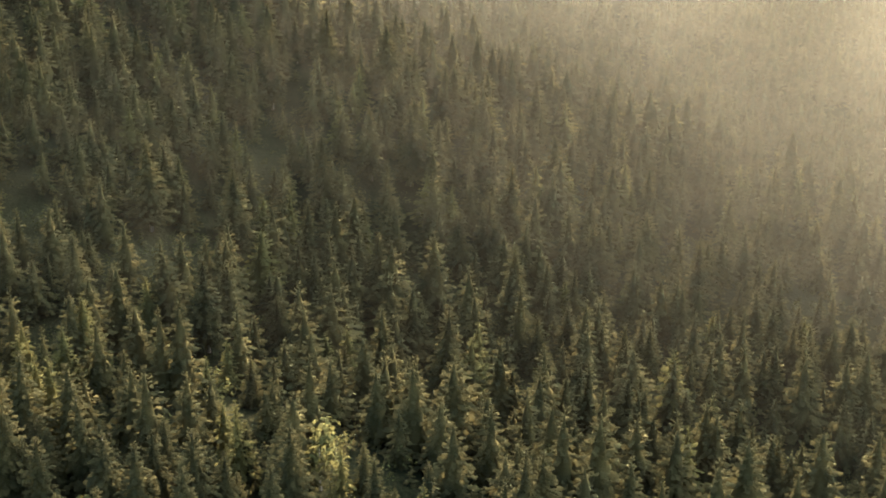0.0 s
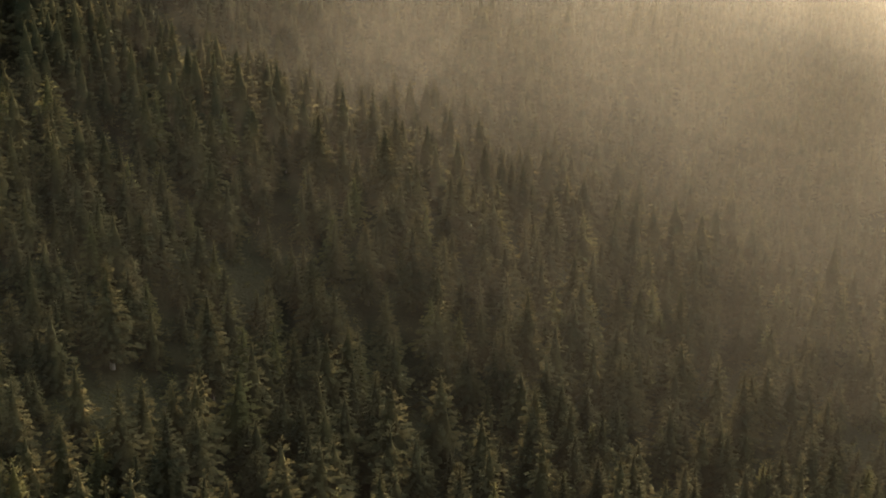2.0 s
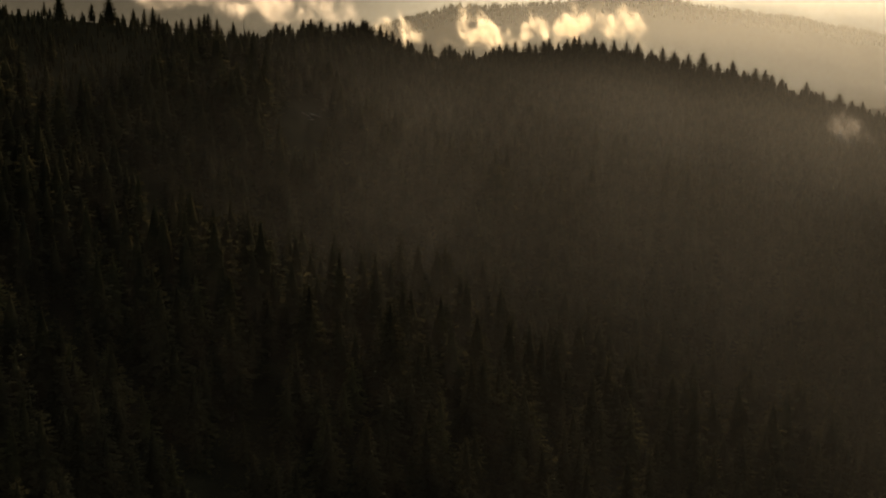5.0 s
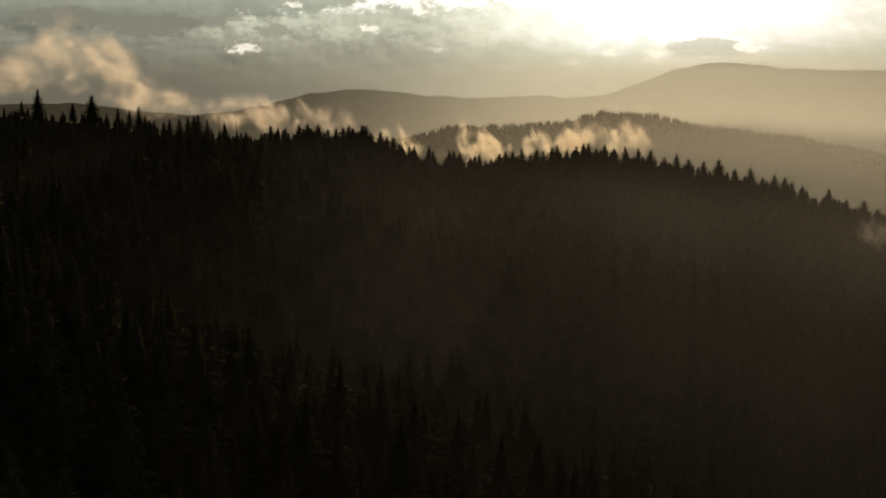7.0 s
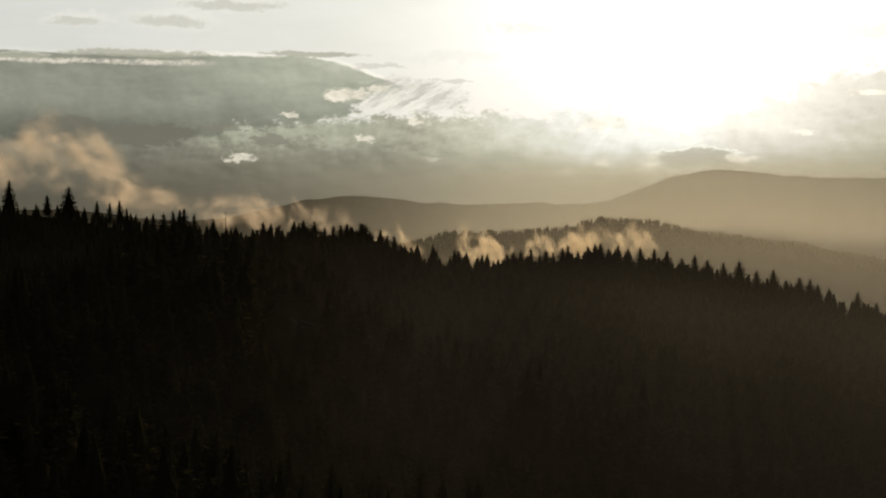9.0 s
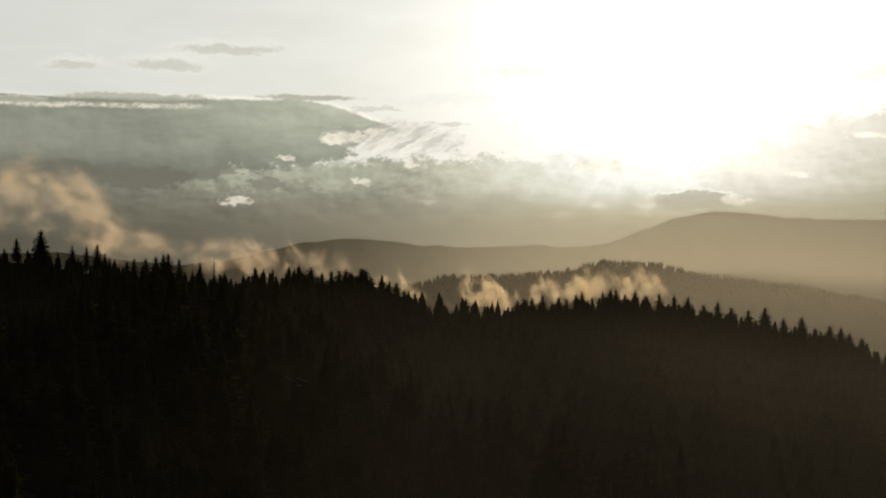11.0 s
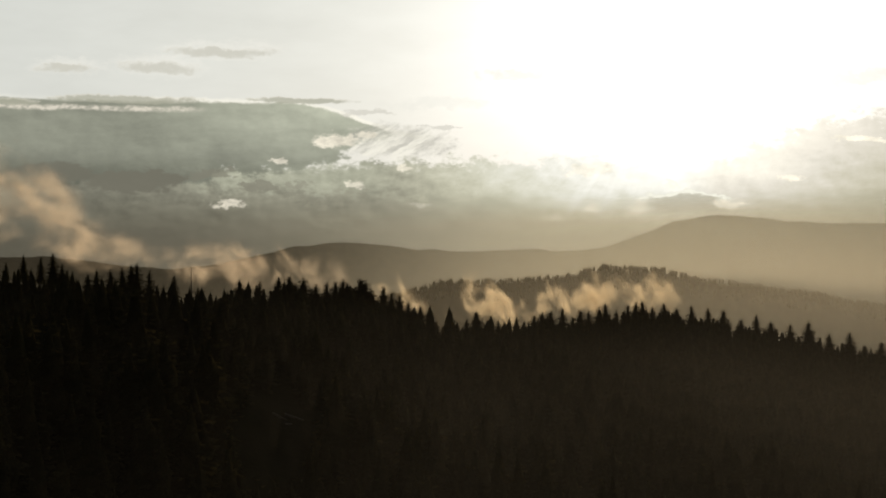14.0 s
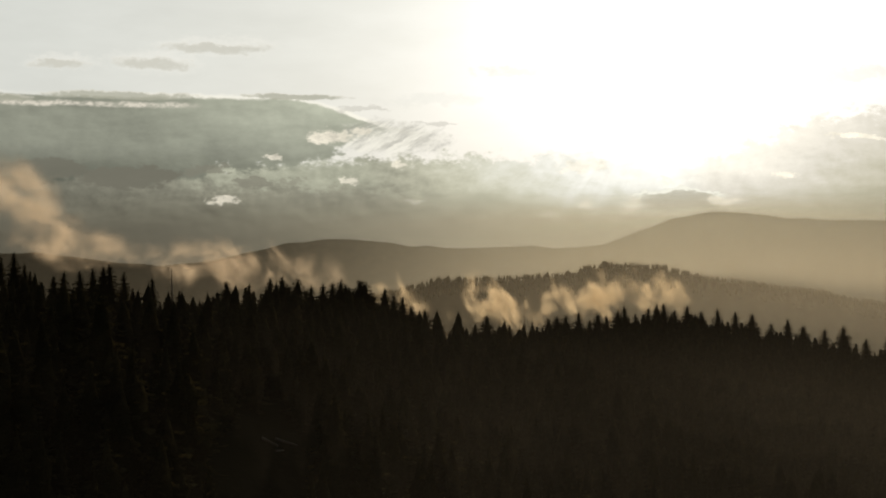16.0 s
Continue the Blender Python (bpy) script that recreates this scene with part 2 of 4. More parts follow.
def needle_material(name, dark, light, turn=0.30, size=0.16):
    """Needles: tint drifts from tree to tree and within the crown; light shines through."""
    m, n = material(name)
    at = n.node("ShaderNodeNewGeometry").outputs["Position"]
    tree_tint = n.noise(at, size, 2.0)
    grain = n.noise(at, 3.2, 3.0, 0.7)
    each = n.node("ShaderNodeObjectInfo").outputs["Random"]
    fac = n.add(n.mul(n.step(tree_tint, 0.32, 0.70), 0.6), n.mul(grain, 0.35))
    fac = n.add(fac, n.mul(n.add(each, -0.5), 0.3))
    fleck = n.add(0.72, n.mul(n.step(grain, 0.34, 0.64), 0.4))
    col = n.mix(1.0, n.mix(fac, dark, light), n.xyz(fleck, fleck, fleck), "MULTIPLY")
    # the crown is lit as one soft body: its needles point outward from the trunk
    outward = n.node("ShaderNodeAttribute")
    outward.attribute_name = "outward"
    body = n.node("ShaderNodeVectorTransform", inputs={0: outward.outputs["Vector"]})
    body.vector_type, body.convert_from, body.convert_to = "NORMAL", "OBJECT", "WORLD"
    true = n.node("ShaderNodeNewGeometry").outputs["Normal"]
    both = n.node("ShaderNodeVectorMath", operation="ADD")
    for k, (way, share) in enumerate(((body.outputs[0], 0.68), (true, 0.36))):
        part_way = n.node("ShaderNodeVectorMath", operation="SCALE", inputs={0: way, "Scale": share})
        n.link(part_way.outputs[0], both.inputs[k])
    tuft = n.node("ShaderNodeBump", inputs={"Height": n.noise(at, 1.3, 4.0, 0.7), "Distance": 0.5, "Strength": 0.3, "Normal": both.outputs[0]})
    pr = n.node("ShaderNodeBsdfDiffuse", inputs={"Color": col, "Roughness": 0.6, "Normal": tuft.outputs[0]})
    tr = n.node("ShaderNodeBsdfTranslucent", inputs={"Color": n.mix(0.15, col, (0.22, 0.19, 0.08, 1))})
    mx = n.node("ShaderNodeMixShader", inputs={0: turn, 1: pr.outputs[0], 2: tr.outputs[0]})
    out = n.node("ShaderNodeOutputMaterial", inputs={0: mx.outputs[0]})
    return m


def bark_material():
    m, n = material("bark")
    at = n.node("ShaderNodeNewGeometry").outputs["Position"]
    col = n.mix(n.noise(at, 2.5, 5.0, 0.7), (0.05, 0.037, 0.028, 1), (0.16, 0.12, 0.09, 1))
    pr = n.node("ShaderNodeBsdfPrincipled", inputs={"Base Color": col, "Roughness": 0.9})
    n.node("ShaderNodeOutputMaterial", inputs={0: pr.outputs[0]})
    return m


def ground_material(name, a, b, c):
    m, n = material(name)
    at = n.node("ShaderNodeNewGeometry").outputs["Position"]
    col = n.mix(n.step(n.noise(at, 0.035, 5.0), 0.38, 0.65), a, b)
    col = n.mix(n.mul(n.step(n.noise(at, 0.45, 6.0, 0.65), 0.5, 0.75), 0.7), col, c)
    bump = n.node("ShaderNodeBump", inputs={"Height": n.noise(at, 0.8, 5.0), "Distance": 0.6, "Strength": 0.8})
    pr = n.node("ShaderNodeBsdfPrincipled", inputs={"Base Color": col, "Roughness": 0.95, "Specular IOR Level": 0.0, "Normal": bump.outputs[0]})
    n.node("ShaderNodeOutputMaterial", inputs={0: pr.outputs[0]})
    return m


NEEDLES = needle_material("fir_needles", (0.018, 0.0175, 0.0095, 1), (0.058, 0.045, 0.019, 1), 0.19)
FRESH = needle_material("larch_needles", (0.042, 0.038, 0.015, 1), (0.095, 0.076, 0.027, 1), 0.32)
LEAVES = needle_material("broad_leaves", (0.034, 0.034, 0.013, 1), (0.064, 0.057, 0.021, 1), 0.18)
BARK = bark_material()
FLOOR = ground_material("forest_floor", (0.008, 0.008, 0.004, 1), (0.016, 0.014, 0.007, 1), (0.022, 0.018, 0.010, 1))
FAR_WOOD = ground_material("far_woods", (0.03, 0.036, 0.018, 1), (0.055, 0.055, 0.028, 1), (0.07, 0.065, 0.035, 1))


def mist_material(name, colour, density, scale, low, high, stretch=(1, 1, 1), detail=6.0, warp=0.8, tilt=0.0, rough=0.55, billow=0.0):
    """Thin mist, and the sheets that stand in for haze: mostly see-through, scattering the light that falls through it.
    It thins out by noise and, by the mesh's own 'thickness' values, towards its edges."""
    m, n = material(name)
    at = n.node("ShaderNodeTexCoord").outputs["Object"]
    mp = n.node("ShaderNodeMapping", inputs={"Vector": at})
    mp.vector_type = "TEXTURE"
    mp.inputs["Scale"].default_value, mp.inputs["Rotation"].default_value = stretch, (0, tilt, 0)
    edge = n.node("ShaderNodeAttribute")
    edge.attribute_name = "thickness"
    puff = n.noise(mp.outputs[0], scale, detail, rough, warp)
    fog = n.step(n.add(puff, n.mul(edge.outputs["Fac"], billow)), low, high)
    if billow:
        fog = n.mul(fog, n.add(0.10, n.mul(n.step(n.noise(mp.outputs[0], scale * 1.9, 6.0, 0.62, 0.5), 0.36, 0.70), 1.15)))
    fac = n.mul(n.mul(fog, edge.outputs["Fac"]), density)
    tr = n.node("ShaderNodeBsdfTranslucent", inputs={"Color": colour})
    di = n.node("ShaderNodeBsdfDiffuse", inputs={"Color": colour})
    sc = n.node("ShaderNodeMixShader", inputs={0: 0.22, 1: tr.outputs[0], 2: di.outputs[0]})
    clear = n.node("ShaderNodeBsdfTransparent")
    mx = n.node("ShaderNodeMixShader", inputs={0: fac, 1: clear.outputs[0], 2: sc.outputs[0]})
    n.node("ShaderNodeOutputMaterial", inputs={0: mx.outputs[0]})
    return m


# ---- the land ----
FORM = ((0, 0, 103.87), (0, 1, 32.21), (0, 2, 12.65), (0, 3, -5.85), (0, 4, -0.79), (1, 0, -30.08), (1, 1, -3.12), (1, 2, 6.3),
        (1, 3, 3.3), (2, 0, 7.31), (2, 1, 2.59), (2, 2, -0.85), (3, 0, -1.57), (3, 1, -0.87), (4, 0, -2.29))
KNOLLS = ((-5, 475, 45, 11.6), (-30, 335, 50, -4.1), (-20, 245, 50, 14.4), (-45, 645, 60, -13.5), (105, 600, 70, -5.6), (-24, 550, 70, 12.0))
CREST_X = (-420, -185, -160, -132, -119, -101, -87, -56, -11, 10, 56, 89, 117, 198, 235, 420)
CREST_Y = (840, 865, 885, 890, 905, 950, 1020, 1065, 1080, 1080, 1110, 1145, 1125, 1120, 1105, 1090)
VALLEY = -12.0


def crest(x):
    return np.interp(x, CREST_X, CREST_Y)


def hillside(x, y):
    u, v = 2.4 * np.tanh(x / 240), 3 * np.tanh((y - 600) / 900)
    z = sum(c * u**i * v**j for i, j, c in FORM)
    for a, b, r, c in KNOLLS:
        z = z + c * np.exp(-((x - a) ** 2 + (y - b) ** 2) / r**2)
    return z - 6.0 * np.clip((860 - y) / 150, 0, 1)


def hump(x, y, cx, cy, rx, ry, h):
    return h * np.exp(-(((x - cx) / rx) ** 2 + ((y - cy) / ry) ** 2))


def ripple(x, y):
    return 1.3 * np.sin(x / 17 + 1.3 * np.sin(y / 29)) + 1.1 * np.sin(y / 13 + 0.9 * np.sin(x / 23))


def land(x, y):
    """Height of the ground: the wooded hillside, its far side behind the crest, and the hills beyond the valley."""
    x, y = np.asarray(x, float), np.asarray(y, float)
    yc = crest(x)
    near = hillside(x, np.minimum(y, yc)) + ripple(x, y)
    past = np.maximum(y - yc, 0)
    near = near - 0.30 * past * past / (past + 60)
    side = np.clip((np.abs(x - 20) - 420) / 700, 0, 1)
    near = near * (1 - side) + (VALLEY + 60) * side
    back = np.clip((-y - 150) / 900, 0, 1)
    near = near * (1 - back) + 90 * back
    far = VALLEY + hump(x, y, 380, 3150, 700, 240, 142) + hump(x, y, 400, 3150, 120, 220, 22) + hump(x, y, 0, 3130, 140, 220, 22)
    far = far + hump(x, y, -240, 4560, 360, 150, 172) + hump(x, y, -1250, 4560, 800, 150, 175) + hump(x, y, 310, 4600, 330, 150, 165)
    far = far + hump(x, y, 830, 4700, 330, 150, 222) + hump(x, y, 1450, 4700, 520, 150, 268) + hump(x, y, 2600, 4700, 600, 150, 250)
    far = far + (3.5 * np.sin(x / 90 + np.sin(y / 140)) + 2.5 * np.sin(x / 37 + 2 * np.sin(x / 61))) * np.clip((far - VALLEY) / 60, 0, 1)
    return np.maximum(near, far)


def grid_mesh(name, xs, ys, mat):
    gx, gy = np.meshgrid(xs, ys)
    co = np.stack([gx, gy, land(gx, gy)], -1).reshape(-1, 3)
    n, m = len(xs), len(ys)
    i = (np.arange(m - 1)[:, None] * n + np.arange(n - 1)[None]).ravel()
    me = bpy.data.meshes.new(name)
    me.from_pydata(co.tolist(), [], np.stack([i, i + 1, i + n + 1, i + n], 1).tolist())
    me.polygons.foreach_set("use_smooth", [True] * len(me.polygons))
    me.materials.append(mat)
    return new(name, me)


def spaced(*spans):
    return np.unique(np.concatenate([np.arange(a, b, s) for a, b, s in spans]).astype(float))


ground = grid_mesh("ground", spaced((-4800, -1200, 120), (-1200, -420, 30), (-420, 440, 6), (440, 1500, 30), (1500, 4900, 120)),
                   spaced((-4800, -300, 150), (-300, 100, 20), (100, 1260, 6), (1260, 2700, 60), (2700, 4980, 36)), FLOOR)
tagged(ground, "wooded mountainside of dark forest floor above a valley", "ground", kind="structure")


# ---- conifers ----
def spray(rng, verts, faces, base, turn, reach, droop, width, cut, hang=0.45):
    """One bough: a folded, drooping fan of needles, saw-toothed at its edge when cut is over 1."""
    c, s = math.cos(turn), math.sin(turn)
    side = np.array([-s, c, 0.0])
    out = np.array([c, s, 0.0])
    k = len(verts)
    verts.append(base)
    if cut == 1:
        mid = base + out * reach * 0.55 - np.array([0, 0, droop * 0.35])
        verts.append(mid + side * width + np.array([0, 0, -width * 0.5]))
        verts.append(base + out * reach - np.array([0, 0, droop]))
        verts.append(mid - side * width + np.array([0, 0, -width * 0.5]))
        faces.append((k, k + 1, k + 2))
        faces.append((k, k + 2, k + 3))
        return
    tip = base + out * reach + np.array([0, 0, -droop + reach * 0.10])
    ridge = [base + out * reach * f - np.array([0, 0, droop * f * f]) for f in (0.34, 0.67)]
    verts.extend(ridge + [tip])                                   # k+1, k+2, k+3
    for sg in (1, -1):
        for n, f in enumerate((0.42, 0.74)):
            w = width * (1.0 - 0.35 * n) * rng.uniform(0.75, 1.25)
            p = base + out * reach * (f + 0.16) + side * sg * w - np.array([0, 0, droop * f * f + w * hang])
            q = len(verts)
            verts.append(p)
            faces.append((k + n, k + n + 1, q))
            if n == 1:
                faces.append((k + 2, k + 3, q))


def crown_arrays(seed, height=18.0, levels=16, boughs=7, spread=0.17, bare=0.08, cut=2, ragged=0.25, core=7, blunt=0.62, shell=0.58, vary=0.28, gaps=0.3, hang=0.45, whorl=0.0):
    """Verts and faces of a conifer's crown with its foot at z = 0."""
    rng = np.random.RandomState(seed)
    verts, faces = [], []
    span = height * (1 - bare)
    for n in range(levels):
        f = n / (levels - 1)
        z = height * bare + span * (f ** 0.92) * 0.965
        down = (1 - f) * span
        r = height * spread * (1 - math.exp(-down * blunt / (height * spread)) + 0.012) * rng.uniform(1 - ragged, 1 + ragged * 0.6)
        r *= min(1.0, 0.72 + f * 2.2)
        count = max(4, int(round(boughs * (1 - 0.35 * f))))
        first = rng.uniform(0, 6.3)
        for b in range(count):
            reach = r * rng.uniform(1 - vary, 1 + 0.65 * vary)
            if rng.rand() < gaps * ragged:
                continue
            turn = first + 6.2832 * b / count + rng.uniform(-0.3, 0.3)
            up = rng.uniform(-0.6, 0.6) * span / levels
            spray(rng, verts, faces, np.array([0, 0, z + up + reach * 0.12]), turn, reach, reach * rng.uniform(0.10, 0.42), reach * rng.uniform(0.26, 0.42) + 0.08, cut, hang)
    if core:                                                     # the dense inner needles: a lumpy shell
        k, sides, rings = len(verts), 7, core
        for r in range(rings):
            f = r / rings
            down = (1 - f) * span
            rad = height * spread * (1 - math.exp(-down * blunt / (height * spread))) * shell * min(1.0, 0.5 + f * 4)
            for a in range(sides):
                t = 6.2832 * (a + 0.5 * (r % 2)) / sides
                q = rad * rng.uniform(0.60, 1.25) * (1 + whorl if r % 2 == 0 else 1 - whorl)
                verts.append(np.array([math.cos(t) * q, math.sin(t) * q, height * bare + span * f + rng.uniform(-0.3, 0.3) * span / rings]))
        verts.append(np.array([0, 0, height * 0.955]))
        for r in range(rings - 1):
            for a in range(sides):
                p, q = k + r * sides + a, k + r * sides + (a + 1) % sides
                faces.extend(((p, q, q + sides), (p, q + sides, p + sides)))
        p = k + (rings - 1) * sides
        faces.extend((p + a, p + (a + 1) % sides, k + rings * sides) for a in range(sides))
    for a in range(3):                                           # the leader
        t = 2.0944 * a
        verts.append(np.array([math.cos(t), math.sin(t), 0]) * 0.10 + np.array([0, 0, height * 0.94]))
    verts.append(np.array([0, 0, height]))
    k = len(verts) - 4
    faces.extend(((k, k + 1, k + 3), (k + 1, k + 2, k + 3), (k + 2, k, k + 3)))
    return np.array(verts, float), np.array(faces, int)


def tufted_arrays(seed, height=18.0, levels=14, boughs=9, spread=0.22, bare=0.06, ragged=0.3, kites=4, blunt=0.80, core=8, shell=0.50, slim=0.44):
    """A fir's crown: whorls of boughs that end in narrow tufts, round a dense, lumpy heart. Its foot is at z = 0."""
    rng = np.random.RandomState(seed)
    verts, faces = [], []
    span = height * (1 - bare)

    def radius(f):
        return height * spread * (min(1.0, (1 - f) * 1.2) ** blunt + 0.015) * min(1.0, 0.75 + f * 1.5)

    for n in range(levels):
        f = 0.985 * ((n + 0.3) / levels) ** 0.9
        whorl = radius(f) * rng.uniform(1 - 0.6 * ragged, 1 + 0.5 * ragged)
        count = max(4, int(round(boughs * (1 - 0.45 * f))))
        first = rng.uniform(0, 6.3)
        for b in range(count):
            if rng.rand() < 0.35 * ragged:
                continue
            turn = first + 6.2832 * b / count + rng.uniform(-0.3, 0.3)
            reach = whorl * rng.uniform(1 - ragged, 1 + 0.45 * ragged)
            z = height * bare + span * (f + rng.uniform(-0.45, 0.45) / levels)
            high = max(0.0, f - 0.72) / 0.28
            rise = rng.uniform(-0.42, -0.10) + 0.6 * f * f + 0.6 * high
            for k in range(kites):
                share = 1.0 - 0.68 * k / kites
                way = turn + (0 if k == 0 else rng.uniform(0.3, 1.0) * (1 if k % 2 else -1))
                size = (min(0.32, 0.75 / kites**0.8) * reach + 0.32 - 0.14 * high) * rng.uniform(0.7, 1.25)
                out = np.array([math.cos(way), math.sin(way), rise + rng.uniform(-0.1, 0.3) if k == 0 else rng.uniform(-1.2, -0.1) + 0.5 * f + 0.7 * high])
                out /= np.linalg.norm(out)
                side = np.array([-math.sin(way), math.cos(way), rng.uniform(-0.6, 0.6)])
                side *= size * slim / np.linalg.norm(side)
                tip = np.array([math.cos(turn) * reach * share, math.sin(turn) * reach * share, z + reach * share * rise]) + (0 if k == 0 else out * size * 0.4)
                root = tip - out * size
                mid = root + out * size * 0.45 - np.array([0, 0, 0.12 * size])
                q = len(verts)
                verts.extend((root, mid + side, tip, mid - side))
                faces.extend(((q, q + 1, q + 2), (q, q + 2, q + 3)))
    k, sides = len(verts), 7
    for r in range(core):
        f = 0.94 * r / core
        for a in range(sides):
            t = 6.2832 * (a + 0.5 * (r % 2)) / sides
            q = (1 - 0.5 * f) * radius(f) * shell * rng.uniform(0.75, 1.2) * (1.12 if r % 2 == 0 else 0.82) * min(1.0, 0.5 + 4 * f)
            verts.append(np.array([math.cos(t) * q, math.sin(t) * q, height * bare + span * (f + rng.uniform(-0.3, 0.3) / core)]))
    verts.append(np.array([0, 0, height * 0.965]))
    for r in range(core - 1):
        for a in range(sides):
            p, q = k + r * sides + a, k + r * sides + (a + 1) % sides
            faces.extend(((p, q, q + sides), (p, q + sides, p + sides)))
    p = k + (core - 1) * sides
    faces.extend((p + a, p + (a + 1) % sides, k + core * sides) for a in range(sides))
    q = len(verts)                                               # the leader
    for a in range(3):
        verts.append(np.array([math.cos(2.0944 * a) * 0.10, math.sin(2.0944 * a) * 0.10, height * 0.85]))
    verts.append(np.array([0, 0, height]))
    faces.extend(((q, q + 1, q + 3), (q + 1, q + 2, q + 3), (q + 2, q, q + 3)))
    return np.array(verts, float), np.array(faces, int)


def leafy_arrays(seed, height=11.0, lobes=9, leaves=46):
    """A broadleaf crown of many small tilted leaf clumps round several lobes."""
    rng = np.random.RandomState(seed)
    verts, faces = [], []
    for _ in range(lobes):
        mid = np.array([rng.normal(0, 0.17), rng.normal(0, 0.17), rng.uniform(0.38, 0.84)]) * height
        rad = height * rng.uniform(0.13, 0.23)
        for _ in range(leaves):
            d = rng.normal(size=3)
            d /= np.linalg.norm(d)
            p = mid + d * rad * rng.uniform(0.65, 1.08)
            a = np.cross(d, rng.normal(size=3))
            a *= height * 0.045 / np.linalg.norm(a)
            b = np.cross(d, a) * rng.uniform(0.6, 1.0)
            k = len(verts)
            verts.extend([p - a, p + b * 0.8, p + a + d * 0.15, p - b * 0.8])
            faces.extend([(k, k + 1, k + 2), (k, k + 2, k + 3)])
    return np.array(verts, float), np.array(faces, int)


def outward(v):
    """Keeps for each point of a crown the way that its needles point."""
    r = np.hypot(v[:, 0], v[:, 1])
    n = np.stack([v[:, 0], v[:, 1], 0.62 * r + 0.12], 1)
    n /= np.linalg.norm(n, axis=1)[:, None]
    return n.astype(np.float32)


def keep_outward(me, n):
    me.attributes.new("outward", "FLOAT_VECTOR", "POINT").data.foreach_set("vector", np.ascontiguousarray(n, np.float32).ravel())


def mesh_of(name, verts, faces, mat):
    me = bpy.data.meshes.new(name)
    me.from_pydata(verts.tolist(), [], faces.tolist())
    keep_outward(me, outward(verts))
    me.materials.append(mat)
    return me


def trunk_arrays(height, foot=0.26, sides=6, rings=5):
    verts, faces = [], []
    for r in range(rings):
        f = r / (rings - 1)
        rad = foot * (1 - 0.9 * f) + (0.12 if r == 0 else 0)
        for a in range(sides):
            t = 6.2832 * a / sides
            verts.append((math.cos(t) * rad + 0.05 * math.sin(5 * f), math.sin(t) * rad, height * f * 0.96 - (0.8 if r == 0 else 0)))
    for r in range(rings - 1):
        for a in range(sides):
            b = (a + 1) % sides
            faces.append((r * sides + a, r * sides + b, (r + 1) * sides + b, (r + 1) * sides + a))
    me = bpy.data.meshes.new("trunk")
    me.from_pydata(verts, [], faces)
    me.materials.append(BARK)
    return me


def make_tree(name, label, category, group, crown_mesh, trunk_mesh):
    root = new(name)
    root.empty_display_size = 1.0
    for part_name, me in (("trunk", trunk_mesh), ("crown", crown_mesh)):
        ob = new(part_name, me)
        ob.parent = root
    return tagged(root, label, category, group)


def put_tree(kind, x, y, height, turn, lean=0.0, wide=1.0):
    root, own = kind
    t = copy_thing(root, Matrix.Identity(4))
    s = height / own
    z = float(land(x, y)) - 0.2
    t.rotation_euler = (radians(lean), radians(lean * 0.6), turn)
    t.location = (x, y, z)
    t.scale = (s * wide, s * wide, s)
    return t


KINDS = []
for k, (spread, boughs, ragged, bare) in enumerate(((0.25, 12, 0.24, 0.05), (0.22, 11, 0.30, 0.08), (0.27, 12, 0.27, 0.04), (0.205, 11, 0.34, 0.10), (0.24, 12, 0.28, 0.06))):
    v, f = tufted_arrays(40 + k, 18.0, 26, boughs, spread, bare, ragged, 6)
    KINDS.append((make_tree("conifer_tree", "dark green fir on the wooded slope", "tree", "firs on the hillside", mesh_of("crown", v, f, NEEDLES), trunk_arrays(18.0)), 18.0))
for k in range(2):
    v, f = tufted_arrays(60 + k, 17.0, 20, 10, 0.21, 0.10, 0.4, 6, shell=0.3)
    KINDS.append((make_tree("larch_tree", "yellow-green larch among darker firs", "tree", "larches on the hillside", mesh_of("crown", v, f, FRESH), trunk_arrays(17.0)), 17.0))
for k in range(2):
    v, f = leafy_arrays(70 + k)
    KINDS.append((make_tree("broadleaf_tree", "round yellow-green broadleaf tree between firs", "tree", "broadleaf trees on the hillside", mesh_of("crown", v, f, LEAVES), trunk_arrays(8.0)), 11.0))


def wood_spots(rng, y0, y1, step, extra):
    """Jittered places for trees over the hillside between two distances."""
    spots = []
    y = y0
    while y < y1:
        half = 0.33 * math.hypot(y, 150) + extra
        x = -half
        while x < half:
            px, py = x + rng.uniform(-0.55, 0.55) * step, y + rng.uniform(-0.55, 0.55) * step
            if py < crest(px) + 45 and not (abs(px + 68) < 11 and -62 < py - 819 < 6) and not beside_tall(px, py):
                spots.append((px, py))
            x += step
        y += step * 0.9
    return spots


def stand_density(x, y):
    """Patches of denser and taller, or thinner and lower wood."""
    return 0.5 + 0.28 * math.sin(x / 31 + 1.7 * math.sin(y / 47)) + 0.22 * math.sin(y / 37 + 1.1 * math.sin(x / 21))


